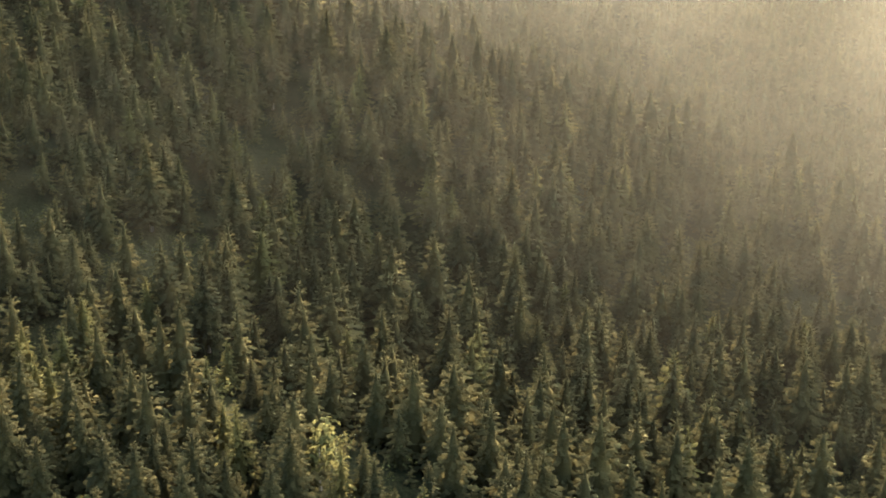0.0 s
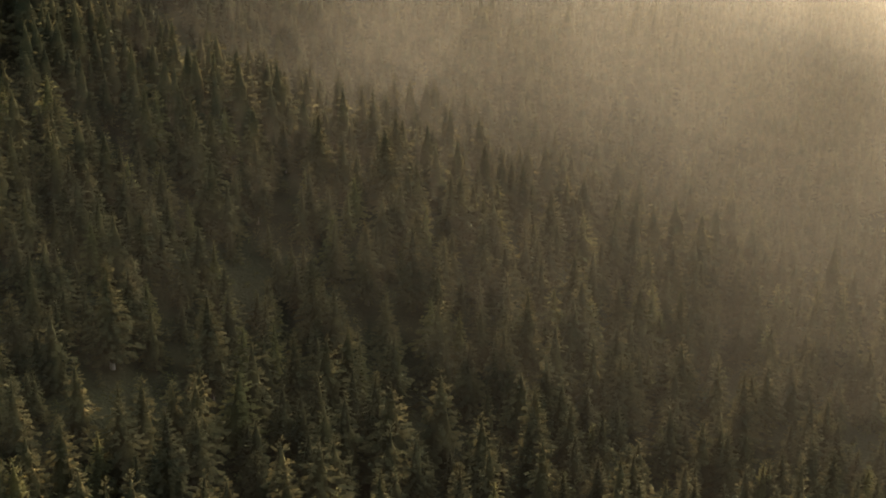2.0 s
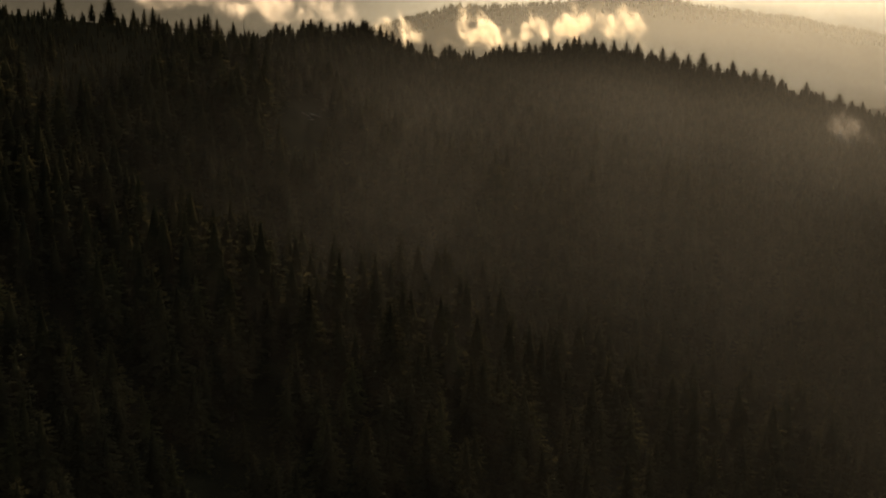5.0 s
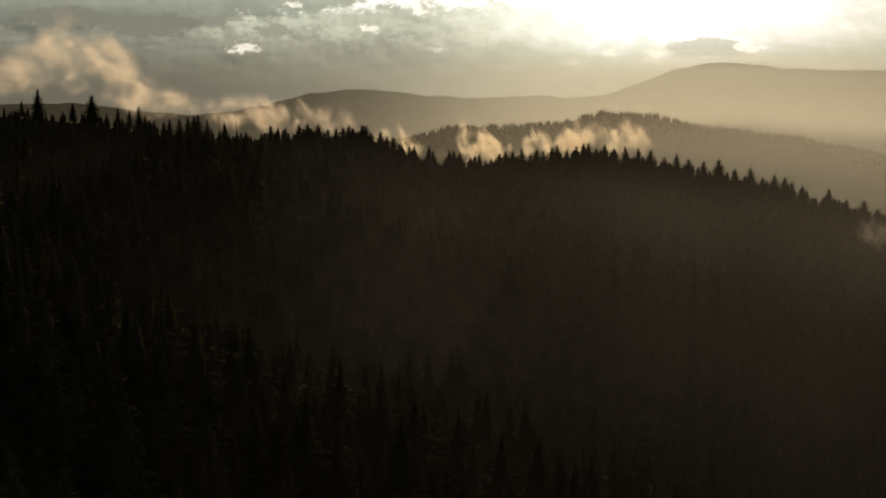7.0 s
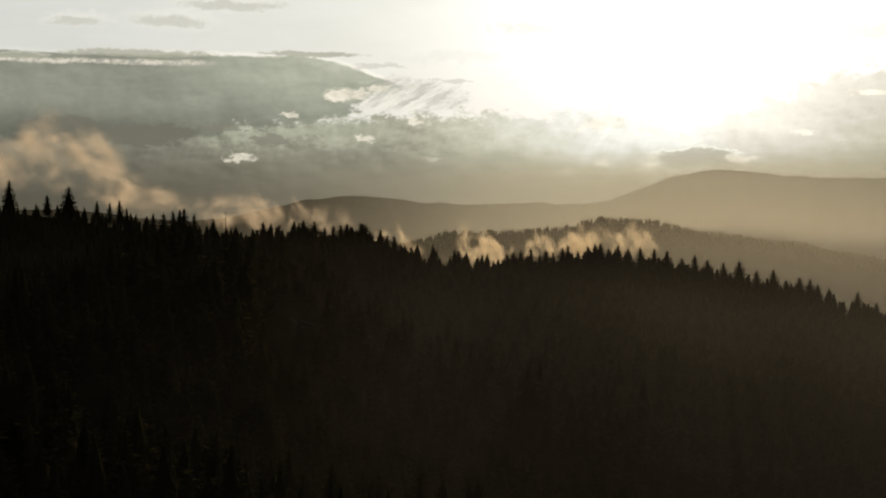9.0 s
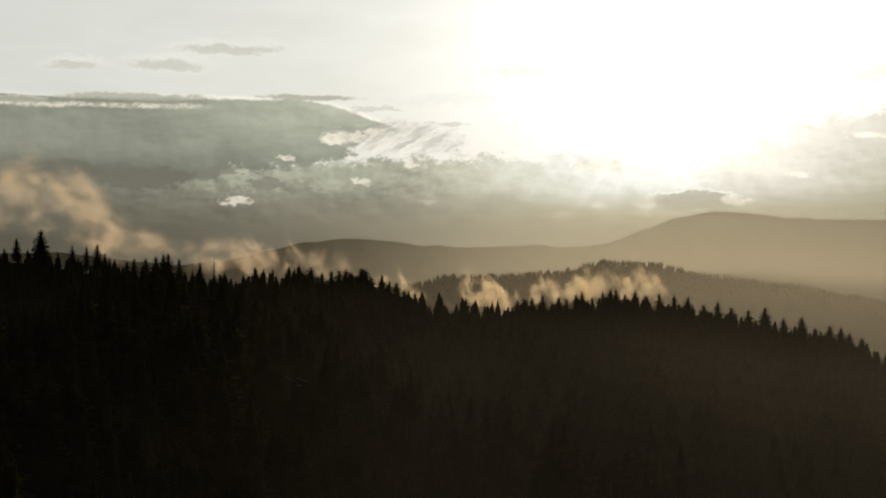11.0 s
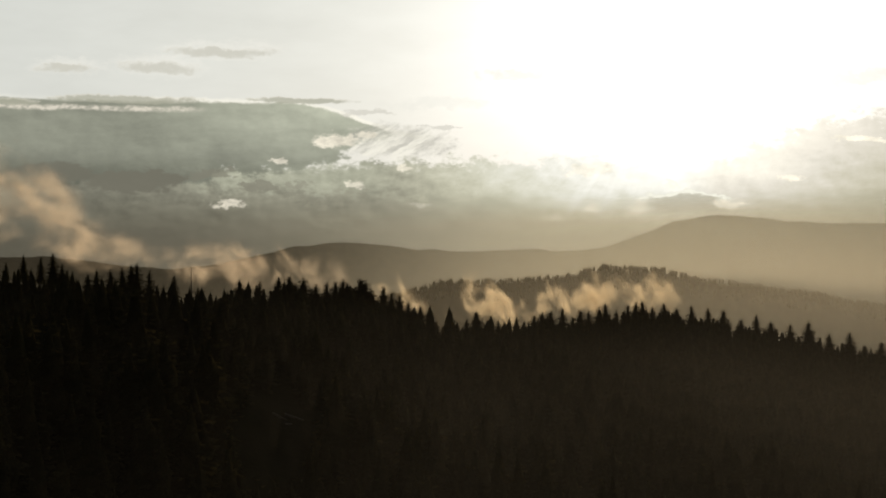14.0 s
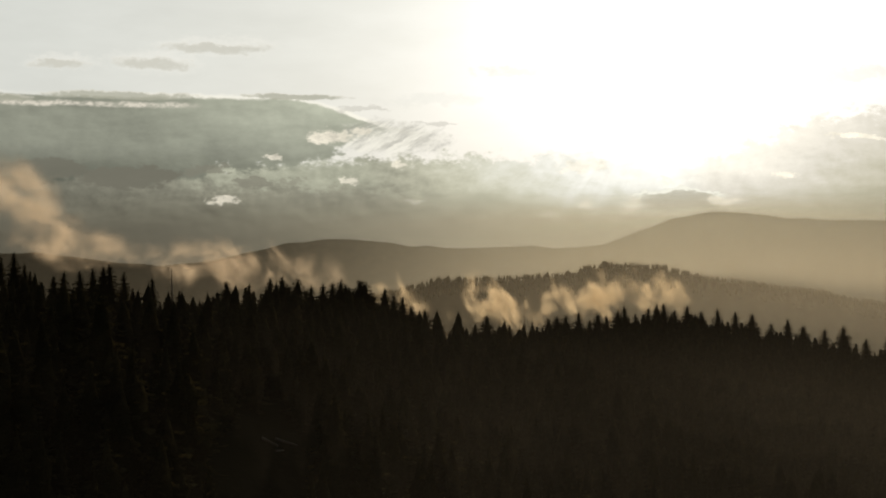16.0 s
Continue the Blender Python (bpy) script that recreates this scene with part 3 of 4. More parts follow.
# ---- firs that stand out on the slope: x, y, height of the tip ----
LOWER_FIRS = ((-59, 317.5, 123.9), (-64, 309, 117.8), (-43, 332, 106.4), (-14.4, 309.7, 114.1), (-43.3, 283.6, 113.7), (-23, 301.4, 107.6), (-67.7, 267, 123.7), (2.6, 335, 98), (2, 320.8, 109.2),
              (24.4, 387.4, 96), (21, 366.3, 107.6), (36, 355, 93.9), (58.8, 351.8, 89.4), (26.3, 344.7, 95), (99.6, 378.3, 83.6), (72.5, 381, 87.4), (-104, 365.8, 130.6), (-17.6, 371.8, 108.1), (-38.5, 377.8, 116.2),
              (-61, 386.4, 121.7), (-59.5, 376, 129.6), (-84, 376, 137.3), (5.8, 398, 105.4), (14.9, 403, 107.9), (-81.9, 390.8, 129.3), (107, 400.3, 81.5), (82.2, 408.7, 92))
MIDDLE_FIRS = ((-37, 414.4, 129.4), (23, 425, 110.8), (-84.7, 421.8, 134.1), (-25.1, 457.7, 117.2), (-10.1, 441.4, 124.6), (17.8, 453.4, 114), (-23.3, 441, 125.3), (-9.6, 463.5, 121), (-1.1, 442.7, 120.2), (16, 473.5, 112.9), (11.5, 466.2, 116.7),
               (1.3, 483.6, 127.6), (-60, 477.8, 141.2), (-54.6, 514, 137.2), (-110, 447, 143.1), (72.9, 463, 96.8), (73.8, 451, 90.3), (108.8, 443.2, 83.8), (104.7, 505.3, 83), (125.3, 546, 84), (131, 557.5, 85.2),
               (106.3, 564.8, 85.4), (37.6, 542.6, 98), (-19.8, 500.6, 147.4), (-17.5, 520, 144.1), (-42.2, 502, 145.5), (-122, 524, 145), (93.7, 610, 92.3), (-20, 592.7, 146), (8.8, 617.7, 130))
TALL = LOWER_FIRS + MIDDLE_FIRS
TALL_AT = np.array([(x, y) for x, y, tip in TALL])


def beside_tall(x, y):
    """Whether a place lies in the opening kept by a standing-out fir, or just downhill of it."""
    d = TALL_AT - (x, y)
    return bool(np.any(np.hypot(d[:, 0], d[:, 1]) < 5.0) or np.any((np.abs(d[:, 0]) < 4.2) & (d[:, 1] > 0) & (d[:, 1] < 11)))


rng = np.random.RandomState(17)
for x, y, tip in TALL:
    height = min(30.0, max(17.0, tip - float(land(x, y)) + 0.2))
    t = put_tree(KINDS[rng.randint(5)], x, y, height, rng.uniform(0, 6.28), rng.normal(0, 0.6), rng.uniform(0.95, 1.2))
    t.location.z = min(tip - height, float(land(x, y)) - 0.2)


def in_group(rng, x, y):
    """Firs grow in groups, with darker openings between them."""
    c = math.sin(x / 7.9 + 1.3 * math.sin(y / 13)) + math.sin(y / 10.3 + 1.6 * math.sin(x / 17)) + 0.6 * math.sin((x + y) / 23)
    return rng.rand() < 1.0 + 0.40 * c


rng = np.random.RandomState(11)
NEAR_Y = 246.0
singles = [s for s in wood_spots(rng, 190, NEAR_Y, 9.4, 6) if in_group(rng, *s)]
for x, y in singles:
    d = stand_density(x, y)
    pick = rng.rand()
    if pick < 0.80:
        put_tree(KINDS[rng.randint(5)], x, y, rng.uniform(15, 29) * (0.82 + 0.36 * d), rng.uniform(0, 6.28), rng.normal(0, 1.2), rng.uniform(0.9, 1.25))
    elif pick < 0.92:
        put_tree(KINDS[5 + rng.randint(2)], x, y, rng.uniform(14, 23), rng.uniform(0, 6.28), rng.normal(0, 1.2))
    else:
        put_tree(KINDS[7 + rng.randint(2)], x, y, rng.uniform(9, 15), rng.uniform(0, 6.28))


def joined_wood(name, spots, shapes, rng, mat, tall, label):
    """Many trees in one mesh."""
    vs, fs, ns, k = [], [], [], 0
    ways = {id(v): outward(v) for v, f in shapes}
    for x, y in spots:
        v, f = shapes[rng.randint(len(shapes))]
        s = tall(x, y) / 18.0
        t, wide = rng.uniform(0, 6.28), rng.uniform(0.95, 1.3)
        c, sn = math.cos(t) * s * wide, math.sin(t) * s * wide
        vs.append(np.stack([v[:, 0] * c - v[:, 1] * sn + x, v[:, 0] * sn + v[:, 1] * c + y, v[:, 2] * s + float(land(x, y)) - 0.3], 1))
        o, c, sn = ways[id(v)], math.cos(t), math.sin(t)
        ns.append(np.stack([o[:, 0] * c - o[:, 1] * sn, o[:, 0] * sn + o[:, 1] * c, o[:, 2]], 1))
        fs.append(f + k)
        k += len(v)
    v, f = np.concatenate(vs).astype(np.float32), np.concatenate(fs).astype(np.int32)
    me = bpy.data.meshes.new(name)
    me.vertices.add(len(v))
    me.vertices.foreach_set("co", v.ravel())
    me.loops.add(f.size)
    me.loops.foreach_set("vertex_index", f.ravel())
    me.polygons.add(len(f))
    me.polygons.foreach_set("loop_start", np.arange(0, f.size, 3, dtype=np.int32))
    me.update(calc_edges=True)
    keep_outward(me, np.concatenate(ns))
    me.materials.append(mat)
    return tagged(new(name, me), label, "forest", kind="stuff")


MID = [tufted_arrays(80 + k, 18.0, 10, 8, (0.28, 0.25, 0.30, 0.23)[k], 0.05, 0.30, 2, core=6, shell=0.6, slim=0.6) for k in range(4)]
MID_FINE = [tufted_arrays(90 + k, 18.0, 15, 10, (0.28, 0.25, 0.30, 0.23, 0.27)[k], 0.05, (0.26, 0.34, 0.3, 0.4, 0.3)[k], 4) for k in range(5)]
SMALL = [crown_arrays(100 + k, 18.0, 9, 8, (0.22, 0.20, 0.24)[k], 0.04, 1, 0.28, core=4, shell=0.6) for k in range(3)]


def tall_of(rng, low, high):
    return lambda x, y: rng.uniform(low, high) * (0.80 + 0.40 * stand_density(x, y))


def split(spots, rng, share):
    pick = rng.rand(len(spots)) < share
    return [s for s, p in zip(spots, pick) if not p], [s for s, p in zip(spots, pick) if p]


first, fresh = split([s for s in wood_spots(rng, NEAR_Y + 3, 520, 9.8, 30) if in_group(rng, *s)], rng, 0.10)
joined_wood("fir_wood", first, MID_FINE, rng, NEEDLES, tall_of(rng, 12, 27), "dense dark green fir wood on the lower slope")
joined_wood("larch_wood", fresh, MID_FINE, rng, FRESH, tall_of(rng, 13, 22), "yellow-green larches scattered through the fir wood")
second = [s for s in wood_spots(rng, 522, 820, 9.6, 35) if in_group(rng, *s) and not (s[0] < -140 and s[1] > 770)]
joined_wood("fir_wood", second, MID, rng, NEEDLES, lambda x, y: rng.uniform(16, 31) * (0.80 + 0.40 * stand_density(x, y)) * (0.45 if x < -135 and y > 690 else 1.0), "dense dark fir wood on the middle slope")
third = [s for s in wood_spots(rng, 823, 1190, 8.4, 40) if s[1] < crest(s[0]) - 8 and not (s[0] < -150 and s[1] > crest(s[0]) - 125)]
joined_wood("fir_wood", third, SMALL, rng, NEEDLES, lambda x, y: rng.uniform(12, 24) * (0.8 + 0.4 * stand_density(x, y)) * (0.55 if crest(x) - y < 60 or (x < -140 and y > 690) else 1.0), "dark fir wood on the upper slope below the crest")

low = [s for s in wood_spots(rng, 735, 900, 6.0, 60) if s[0] < -138 and s[1] < crest(s[0]) - 6]
joined_wood("young_fir_growth", low, SMALL, rng, NEEDLES, lambda x, y: rng.uniform(3.5, 7.5), "low young firs on the slope of the bare-topped knoll")

BUSHES = [leafy_arrays(150 + k, 18.0, 4, 9) for k in range(3)]
scrub = [s for s in wood_spots(rng, 192, 560, 8.0, 30) if rng.rand() < 0.8]
joined_wood("undergrowth", scrub, BUSHES, rng, LEAVES, lambda x, y: rng.uniform(3.0, 8.0), "dull green bushes and saplings between the firs")
young = [s for s in wood_spots(rng, 192, 640, 8.4, 30) if rng.rand() < 0.7]
joined_wood("sapling_growth", young, [crown_arrays(160 + k, 18.0, 6, 6, 0.26, 0.02, 1, 0.3, core=0) for k in range(2)], rng, NEEDLES, lambda x, y: rng.uniform(4, 10), "young firs growing up between the tall ones")

# ---- trees that stand out on the crest: x, y, height of the tip ----
KNOLL_TREES = ((-216, 858, 201), (-207, 856, 206), (-204, 855, 203), (-199, 855, 211.5), (-193, 856, 199.5), (-188, 857, 201), (-184, 860, 205), (-178, 873, 208.6), (-171, 873, 199.4), (-167, 880, 202.2),
               (-166, 886, 196.8), (-163, 888, 201.5), (-157, 881, 202.6), (-154, 882, 199), (-152, 881, 196.8), (-150, 886, 193.4), (-145, 882, 195.3), (-143, 887, 196.7), (-139, 891, 196.7),
               (-134, 887, 197.6), (-132, 893, 198.2), (-130, 893, 198.9), (-125, 891, 196.4), (-124, 900, 190.7), (-118, 902, 194.2), (-112, 919, 189.3), (-110, 932, 184.1))
WEST_TREES = ((-111, 923, 186.3), (-106, 932, 184.6), (-104, 944, 186.4), (-101, 957, 191.3), (-95, 977, 189.8), (-92, 993, 185.4), (-90, 1007, 191), (-87, 1026, 190.8), (-85, 1030, 187.7), (-81, 1032, 189.9),
              (-78, 1040, 184.8), (-76, 1042, 186.8), (-71, 1043, 187.6), (-67, 1044, 188.1), (-64, 1055, 189), (-62, 1057, 186.9), (-59, 1058, 184.8), (-56, 1061, 188.9), (-54, 1065, 187.9), (-51, 1066, 184),
              (-45, 1066, 184.9), (-41, 1068, 181.6), (-37, 1071, 180.8), (-33, 1077, 176.4), (-27, 1076, 174.9), (-21, 1074, 168.7), (-14, 1076, 167.6))
SADDLE_TREES = ((-19, 1077, 167.3), (-12, 1076, 172.2), (-9, 1076, 164.6), (-4, 1080, 168), (1, 1075, 171.9), (5, 1080, 165), (7, 1078, 166.6), (12, 1084, 167.2), (17, 1087, 163.9), (25, 1092, 164.9),
                (31, 1096, 169.3), (35, 1095, 170.6), (40, 1102, 170.6), (46, 1102, 172.5), (52, 1108, 168.1), (56, 1109, 171.2), (61, 1115, 170), (67, 1117, 172.1), (71, 1123, 173.8), (79, 1139, 169.5),
                (85, 1137, 172.5), (91, 1146, 173.8), (94, 1144, 174.2), (99, 1141, 171), (104, 1134, 173.6))
EAST_TREES = ((109, 1125, 171.3), (116, 1120, 172.8), (125, 1121, 171.5), (133, 1120, 170.5), (142, 1119, 165.8), (150, 1118, 168), (159, 1123, 164.2), (168, 1118, 163.2), (180, 1127, 164), (190, 1123, 157.7),
              (200, 1120, 158.5), (208, 1119, 151.8), (214, 1111, 154.2), (222, 1116, 152.9), (226, 1113, 149.9), (232, 1109, 147.3), (247, 1100, 146), (258, 1098, 139), (269, 1096, 138.2), (278, 1096, 133),
              (285, 1095, 132.4), (296, 1094, 127), (305, 1095, 125.3))



def dead_tree(x, y, height):
    """A bare, standing dead trunk with short broken limbs."""
    root = new("dead_tree")
    root.location = (x, y, float(land(x, y)) - 0.2)
    trunk = new("trunk", trunk_arrays(height, 0.45, 7, 7))
    trunk.parent = root
    rng = np.random.RandomState(8)
    for k in range(22):
        f = 0.28 + 0.68 * k / 21
        t, reach = rng.uniform(0, 6.28), rng.uniform(0.9, 2.6) * (1.15 - f * 0.8)
        bm = bmesh.new()
        bmesh.ops.create_cone(bm, cap_ends=True, segments=5, radius1=0.13, radius2=0.04, depth=reach)
        bmesh.ops.translate(bm, verts=bm.verts, vec=(0, 0, reach / 2))
        me = bpy.data.meshes.new("limb")
        bm.to_mesh(me)
        bm.free()
        me.materials.append(BARK)
        limb = new("limb", me)
        limb.parent = root
        limb.matrix_basis = pose(0, 0, height * f, 78 + rng.uniform(-20, 25), 0, math.degrees(t))
    return tagged(root, "bare grey dead tree standing on the crest", "tree")


dead_tree(-114, 916, 197.4 - float(land(-114, 916)))


def weathered_wood():
    m, n = material("weathered_wood")
    at = n.node("ShaderNodeTexCoord").outputs["Object"]
    mp = n.node("ShaderNodeMapping", inputs={"Vector": at})
    mp.inputs["Scale"].default_value = (0.6, 6.0, 6.0)
    col = n.mix(n.noise(mp.outputs[0], 2.0, 6.0, 0.7), (0.05, 0.040, 0.028, 1), (0.14, 0.105, 0.075, 1))
    pr = n.node("ShaderNodeBsdfPrincipled", inputs={"Base Color": col, "Roughness": 0.85})
    n.node("ShaderNodeOutputMaterial", inputs={0: pr.outputs[0]})
    return m


WEATHERED = weathered_wood()


def fallen_log(x, y, length, rad, turn, seed):
    """A bleached log lying on the slope, tapered and slightly bent, with broken stubs."""
    rng = np.random.RandomState(seed)
    verts, faces, sides, rings = [], [], 8, 9
    for r in range(rings):
        f = r / (rings - 1)
        w = rad * (1 - 0.5 * f)
        for a in range(sides):
            t = 6.2832 * a / sides
            q = w * rng.uniform(0.88, 1.12)
            verts.append((length * (f - 0.5), q * math.cos(t) + 0.25 * math.sin(2.2 * f), q * math.sin(t) + rad))
    for r in range(rings - 1):
        for a in range(sides):
            b = (a + 1) % sides
            faces.append((r * sides + a, r * sides + b, (r + 1) * sides + b, (r + 1) * sides + a))
    faces.extend((tuple(range(sides))[::-1], tuple((rings - 1) * sides + a for a in range(sides))))
    me = bpy.data.meshes.new("fallen_log")
    me.from_pydata(verts, [], faces)
    me.materials.append(WEATHERED)
    ob = new("fallen_log", me)
    c, s = math.cos(turn), math.sin(turn)
    rise = (float(land(x + c, y + s)) - float(land(x - c, y - s))) / 2
    ob.location = (x, y, float(land(x, y)) - 0.1)
    ob.rotation_euler = (0, -math.atan(rise), turn)
    return tagged(ob, "pale bleached log lying in a small clearing", "log", "fallen logs in the clearing")


for n, (x, y, length, rad, turn) in enumerate(((-67, 817, 6.5, 0.5, 0.35), (-71, 813, 5.0, 0.4, -0.1), (-68, 811, 3.5, 0.35, 0.9))):
    fallen_log(x, y, length, rad, turn, 30 + n)

CREST_KINDS = []
for k, (spread, levels, ragged, bare) in enumerate(((0.23, 15, 0.46, 0.06), (0.20, 14, 0.55, 0.12), (0.28, 16, 0.36, 0.03), (0.20, 13, 0.65, 0.16))):
    v, f = tufted_arrays(120 + k, 16.0, levels + 12, 11, spread * 1.2, bare, ragged * 0.5, 6, blunt=0.78, shell=0.62 if k != 3 else 0.45, core=11, slim=0.5)
    CREST_KINDS.append((make_tree("conifer_tree", "tall fir standing dark against the sky on the crest", "tree", "firs along the crest", mesh_of("crown", v, f, NEEDLES), trunk_arrays(16.0)), 16.0))

rng = np.random.RandomState(5)
for stand in (KNOLL_TREES, WEST_TREES, SADDLE_TREES, EAST_TREES):
    for x, y, tip in stand:
        height = max(tip - float(land(x, y)), 6.5)
        wide = (1.15 if x == -178 else rng.uniform(0.95, 1.3)) if stand is KNOLL_TREES else rng.uniform(1.15, 1.55)
        t = put_tree(CREST_KINDS[2 if x == -178 else rng.choice((0, 1, 1, 3, 3) if stand is KNOLL_TREES else (0, 0, 1, 2, 2))], x, y, height, rng.uniform(0, 6.28), 0, wide)
        t.location.z = min(tip - height, float(land(x, y)) - 0.2)
fill = []
for x in np.arange(-135, 330, 3.2):
    for row in range(3):
        fill.append((x + rng.uniform(-1.8, 1.8), float(crest(x)) - 14 + row * 9 + rng.uniform(-4, 4)))
THICKET = [crown_arrays(170 + k, 18.0, 9, 8, (0.24, 0.20, 0.28)[k], 0.04, 1, 0.5, core=9, shell=0.6, blunt=0.8, vary=0.5, whorl=0.25) for k in range(3)]
joined_wood("crest_thicket", fill, THICKET, rng, NEEDLES, lambda x, y: rng.uniform(7, 13) * (0.58 if -30 < x < 25 else 1.0) * (0.75 if x < -105 else 1.0), "lower firs filling the crest under the tall ones")

# ---- hills beyond the valley ----
rng = np.random.RandomState(21)
spots = []
while len(spots) < 1700:
    x, y = rng.uniform(-150, 1000), rng.uniform(3020, 3230)
    if land(x, y) > 40:
        spots.append((x, y))
TINY = [tufted_arrays(140 + k, 18.0, 4, 6, 0.24, 0.04, 0.3, 1, core=4, shell=0.8, slim=0.6) for k in range(3)]
joined_wood("far_wood", spots, TINY, rng, FAR_WOOD, lambda x, y: rng.uniform(8, 16), "hazy fir wood on the hill across the valley")


# ---- water ----
def water_material():
    m, n = material("lake_water")
    at = n.node("ShaderNodeNewGeometry").outputs["Position"]
    bump = n.node("ShaderNodeBump", inputs={"Height": n.noise(at, 0.3, 3.0), "Distance": 0.2, "Strength": 0.3})
    pr = n.node("ShaderNodeBsdfPrincipled", inputs={"Base Color": (0.03, 0.04, 0.045, 1), "Roughness": 0.08, "Normal": bump.outputs[0]})
    n.node("ShaderNodeOutputMaterial", inputs={0: pr.outputs[0]})
    return m


def lake():
    bm = bmesh.new()
    ring = []
    for k in range(40):
        t = 6.2832 * k / 40
        r = 1 + 0.16 * math.sin(3 * t + 0.7) + 0.08 * math.sin(7 * t)
        ring.append(bm.verts.new((1205 + 160 * r * math.cos(t), 3480 + 260 * r * math.sin(t), VALLEY + 1.5)))
    bm.faces.new(ring)
    me = bpy.data.meshes.new("water")
    bm.to_mesh(me)
    bm.free()
    me.materials.append(water_material())
    return tagged(new("water", me), "pale lake shining in the valley beyond the hill", "lake", kind="structure")


lake()


# ---- mist, and sheets that stand in for haze and glare ----
def mist_bank(name, mat, y, lobes, sheets, deep, label, seed, bow=0.2):
    """A bank of drifting mist: a few gently bent sheets one behind the other, thick inside its lobes (x, z, half width, half height)."""
    rng = np.random.RandomState(seed)
    ph = rng.uniform(0, 6.28, 4)
    lo = np.array([min(a - 3.2 * r for a, b, r, q in lobes), min(b - 3.0 * q for a, b, r, q in lobes)])
    hi = np.array([max(a + 3.2 * r for a, b, r, q in lobes), max(b + 3.0 * q for a, b, r, q in lobes)])
    cols, rows_ = 44, 30
    co, faces, thick = [], [], []
    for s in range(sheets):
        off = (s + 0.5) / sheets - 0.5
        k = len(co)
        for j in range(rows_):
            for i in range(cols):
                u, v = i / (cols - 1), j / (rows_ - 1)
                x, z = lo + (hi - lo) * (u, v)
                dy = off * deep + deep * bow * (math.sin(2.1 * u + ph[0]) * 0.5 + math.sin(1.7 * v + ph[1] + u) * 0.5)
                co.append((x, dy, z))
                share = sum(math.exp(-((x - a) / r / 1.2) ** 2 - ((z - b) / q / 1.25) ** 2) for a, b, r, q in lobes)
                share = min(1.0, share) * min(1.0, 8 * u, 8 * (1 - u), 8 * v, 8 * (1 - v))
                thick.append(share)
        for j in range(rows_ - 1):
            for i in range(cols - 1):
                a = k + j * cols + i
                faces.append((a, a + 1, a + cols + 1, a + cols))
    me = bpy.data.meshes.new(name)
    me.from_pydata(co, [], faces)
    at = me.attributes.new("thickness", "FLOAT", "POINT")
    at.data.foreach_set("value", np.array(thick, np.float32))
    me.materials.append(mat)
    ob = new(name, me)
    ob.location = (0, y, 0)
    return tagged(ob, label, "mist", kind="stuff")


def upright_sheet(name, mat, y, x0, x1, z0, z1, label, fade=0.45, drop=None):
    """A wide, upright, see-through sheet that stands in for haze and glare. It is thin at the top and where drop is
    low.
    """
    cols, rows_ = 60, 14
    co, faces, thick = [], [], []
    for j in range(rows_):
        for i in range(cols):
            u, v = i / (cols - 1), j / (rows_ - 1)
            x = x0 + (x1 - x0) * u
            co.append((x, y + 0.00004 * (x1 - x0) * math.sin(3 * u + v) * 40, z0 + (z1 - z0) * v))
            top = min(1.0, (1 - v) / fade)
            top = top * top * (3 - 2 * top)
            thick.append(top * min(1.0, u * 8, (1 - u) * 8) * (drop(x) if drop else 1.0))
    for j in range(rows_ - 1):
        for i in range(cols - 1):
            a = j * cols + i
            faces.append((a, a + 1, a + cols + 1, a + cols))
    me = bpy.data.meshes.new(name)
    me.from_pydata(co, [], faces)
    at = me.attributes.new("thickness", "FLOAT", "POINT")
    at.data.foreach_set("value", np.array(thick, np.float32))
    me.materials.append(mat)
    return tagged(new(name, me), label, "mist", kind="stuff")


# the first is for sheets whose brownish glow imitates sun glare over the slope
GLARE_HAZE = mist_material("valley_haze", (0.80, 0.705, 0.55, 1), 0.0063, 0.008, 0.05, 0.8, (1, 1, 2.0), 3.0, 0.3)
MID_HAZE_SHEET = mist_material("mid_haze_sheet", (0.86, 0.755, 0.57, 1), 0.16, 0.0012, -0.3, 0.6, (1, 1, 3.3), 3.0, 0.3)
FAR_HAZE_SHEET = mist_material("far_haze_sheet", (0.81, 0.78, 0.655, 1), 0.23, 0.0012, -0.3, 0.6, (1, 1, 3.3), 3.0, 0.0)
WISP = mist_material("sunlit_wisps", (1.0, 0.82, 0.56, 1), 0.24, 0.044, 0.62, 0.82, (1, 9, 1.9), 6.0, 0.8, tilt=-0.4, rough=0.55, billow=0.22)
PUFF = mist_material("thin_mist", (0.97, 0.83, 0.66, 1), 0.055, 0.06, 0.60, 0.86, (1, 1, 1.6), 5.5, 0.6, tilt=-0.6, rough=0.57, billow=0.24)
PLUME = mist_material("sunlit_mist", (0.97, 0.80, 0.60, 1), 0.21, 0.036, 0.58, 0.88, (1, 9, 1.25), 5.5, 0.45, tilt=-0.6, rough=0.64, billow=0.24)


def glare_haze_share(n):
    """Density of a sheet that imitates haze and sun glare. It is thin among the firs of the lower slope; higher up it
    thickens, and more so towards the sun.
    """
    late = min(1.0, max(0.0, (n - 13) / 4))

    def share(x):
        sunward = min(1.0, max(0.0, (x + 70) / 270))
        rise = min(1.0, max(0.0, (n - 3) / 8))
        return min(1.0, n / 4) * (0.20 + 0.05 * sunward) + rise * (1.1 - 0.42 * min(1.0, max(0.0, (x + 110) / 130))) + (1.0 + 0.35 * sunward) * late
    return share


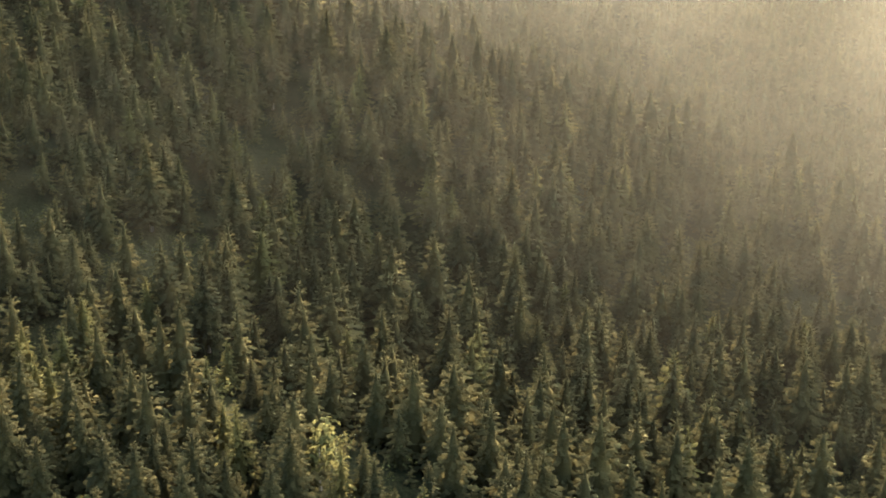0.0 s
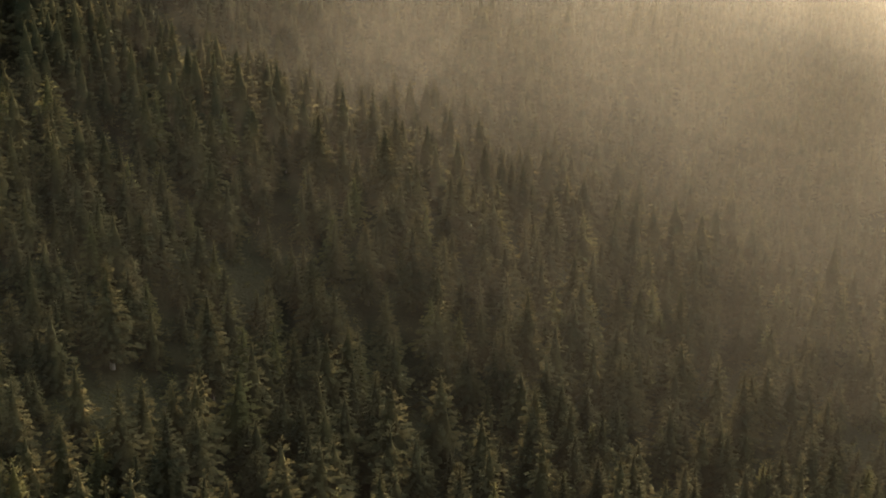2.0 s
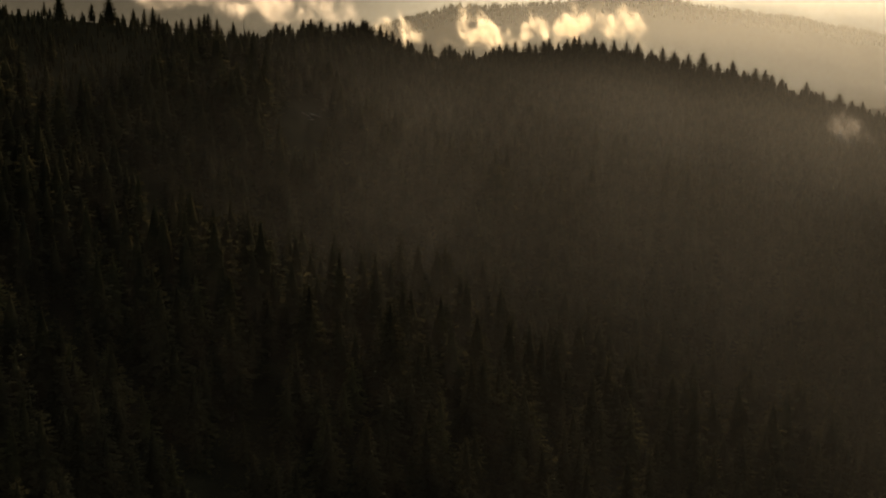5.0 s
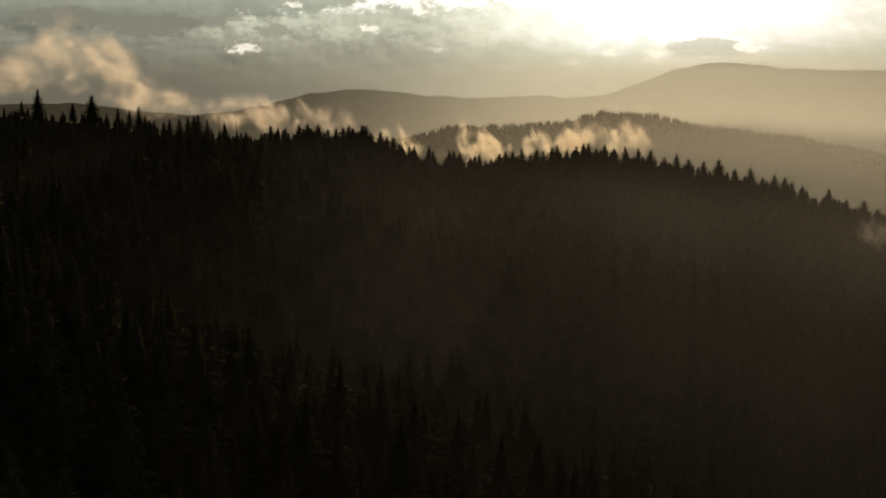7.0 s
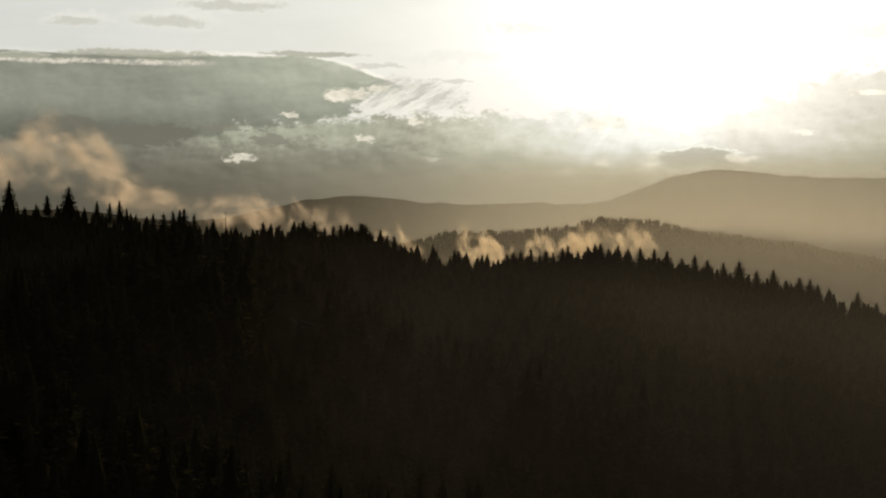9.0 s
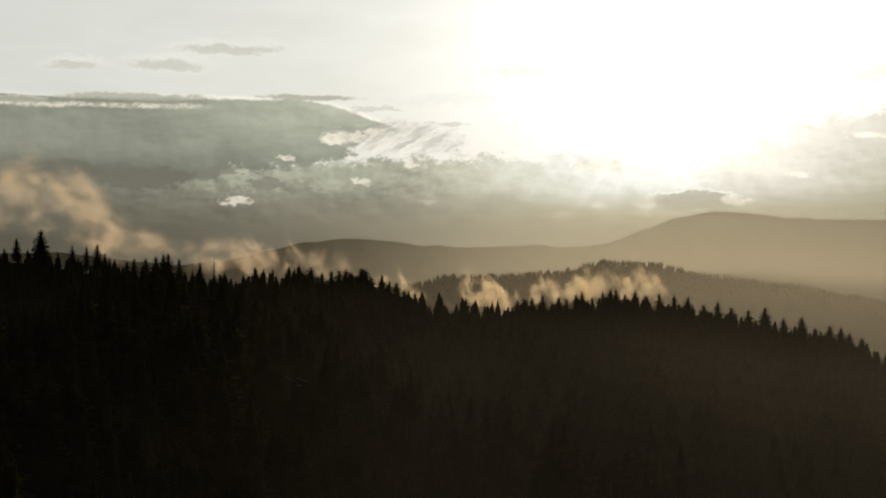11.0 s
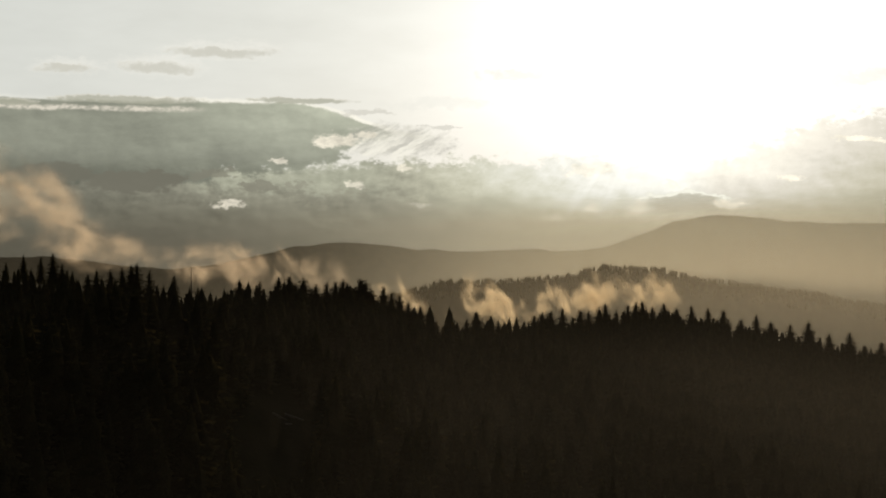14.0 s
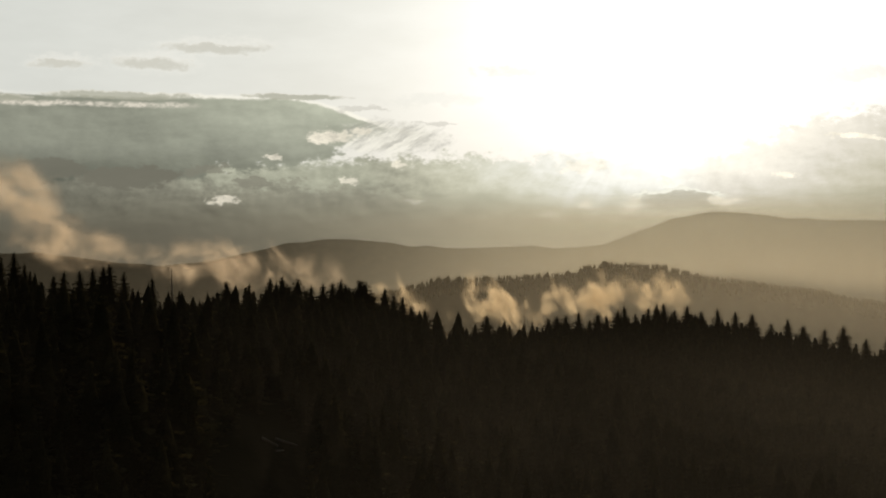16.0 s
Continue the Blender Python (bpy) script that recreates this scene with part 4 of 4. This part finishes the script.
# see-through sheets added over the slope, imitating haze and lens glare
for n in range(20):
    upright_sheet("slope_haze", GLARE_HAZE, 235 + 38 * n, -380, 480, 30, min(202, 152 + 2.6 * n + 9 * max(0, n - 8)), "see-through sheet imitating haze and sun glare over the wooded slope", 0.4, glare_haze_share(n))
# stand-in sheets for distance haze, made denser below the sun to imitate its glow
for y, top, mat in ((2250, 230, MID_HAZE_SHEET), (2400, 235, MID_HAZE_SHEET), (2550, 240, MID_HAZE_SHEET), (3430, 300, FAR_HAZE_SHEET), (3470, 303, FAR_HAZE_SHEET), (3510, 306, FAR_HAZE_SHEET), (3550, 309, FAR_HAZE_SHEET), (3590, 312, FAR_HAZE_SHEET)):
    upright_sheet("valley_haze", mat, y, -3600, 3900, -60, top, "see-through sheet imitating pale haze in the valley between the ranges", 0.5 if mat is MID_HAZE_SHEET else 0.20, lambda x: 0.04 + (0.33 if x > 560 else 0.0) + (0.60 if x > 560 else 0.93) * math.exp(-((x - 560) / 520) ** 2))

# one more see-through sheet, added to pale the far hill's right flank
upright_sheet("valley_haze", MID_HAZE_SHEET, 2720, -200, 3400, -60, 240, "see-through sheet imitating pale haze in the valley between the ranges", 0.5, lambda x: 0.8 * math.exp(-((x - 700) / 450) ** 2))

# lit wisps rising behind the crest and across the valley
mist_bank("mist_bank", PLUME, 1230, ((-286, 243, 15, 20), (-272, 226, 18, 14), (-248, 236, 9, 15), (-244, 214, 20, 12), (-318, 216, 22, 18), (-222, 203, 22, 9), (-196, 196, 22, 7)), 6, 34, "tall sunlit mist rising behind the knoll", 1)
mist_bank("mist_bank", PLUME, 1300, ((-165, 191, 40, 14), (-110, 184, 32, 12)), 5, 28, "low sunlit mist behind the crest", 2)
mist_bank("mist_bank", WISP, 1420, ((-50, 170, 18, 12), (-24, 152, 18, 14)), 5, 28, "low sunlit mist in the saddle", 3)
mist_bank("mist_bank", WISP, 1700, ((28, 156, 16, 18), (66, 142, 30, 14), (105, 150, 18, 18)), 8, 40, "sunlit wisps of mist before the far hill", 4)
mist_bank("mist_bank", WISP, 1800, ((150, 150, 30, 22), (212, 154, 30, 20)), 8, 40, "sunlit wisps of mist before the far hill", 5)
mist_bank("mist_puff", PUFF, 965, ((233, 131, 9, 6), (242, 122, 11, 8)), 3, 10, "small puff of sunlit mist on the flank", 6)

# ---- the first tree of each kind, at its own place on the lower slope ----
for n, (root, own) in enumerate(KINDS + CREST_KINDS):
    x, y = -78 + 12.5 * n, 226 + 9 * math.sin(2.1 * n)
    root.location = (x, y, float(land(x, y)) - 0.2)
    root.scale = (1.1, 1.1, 1.1)
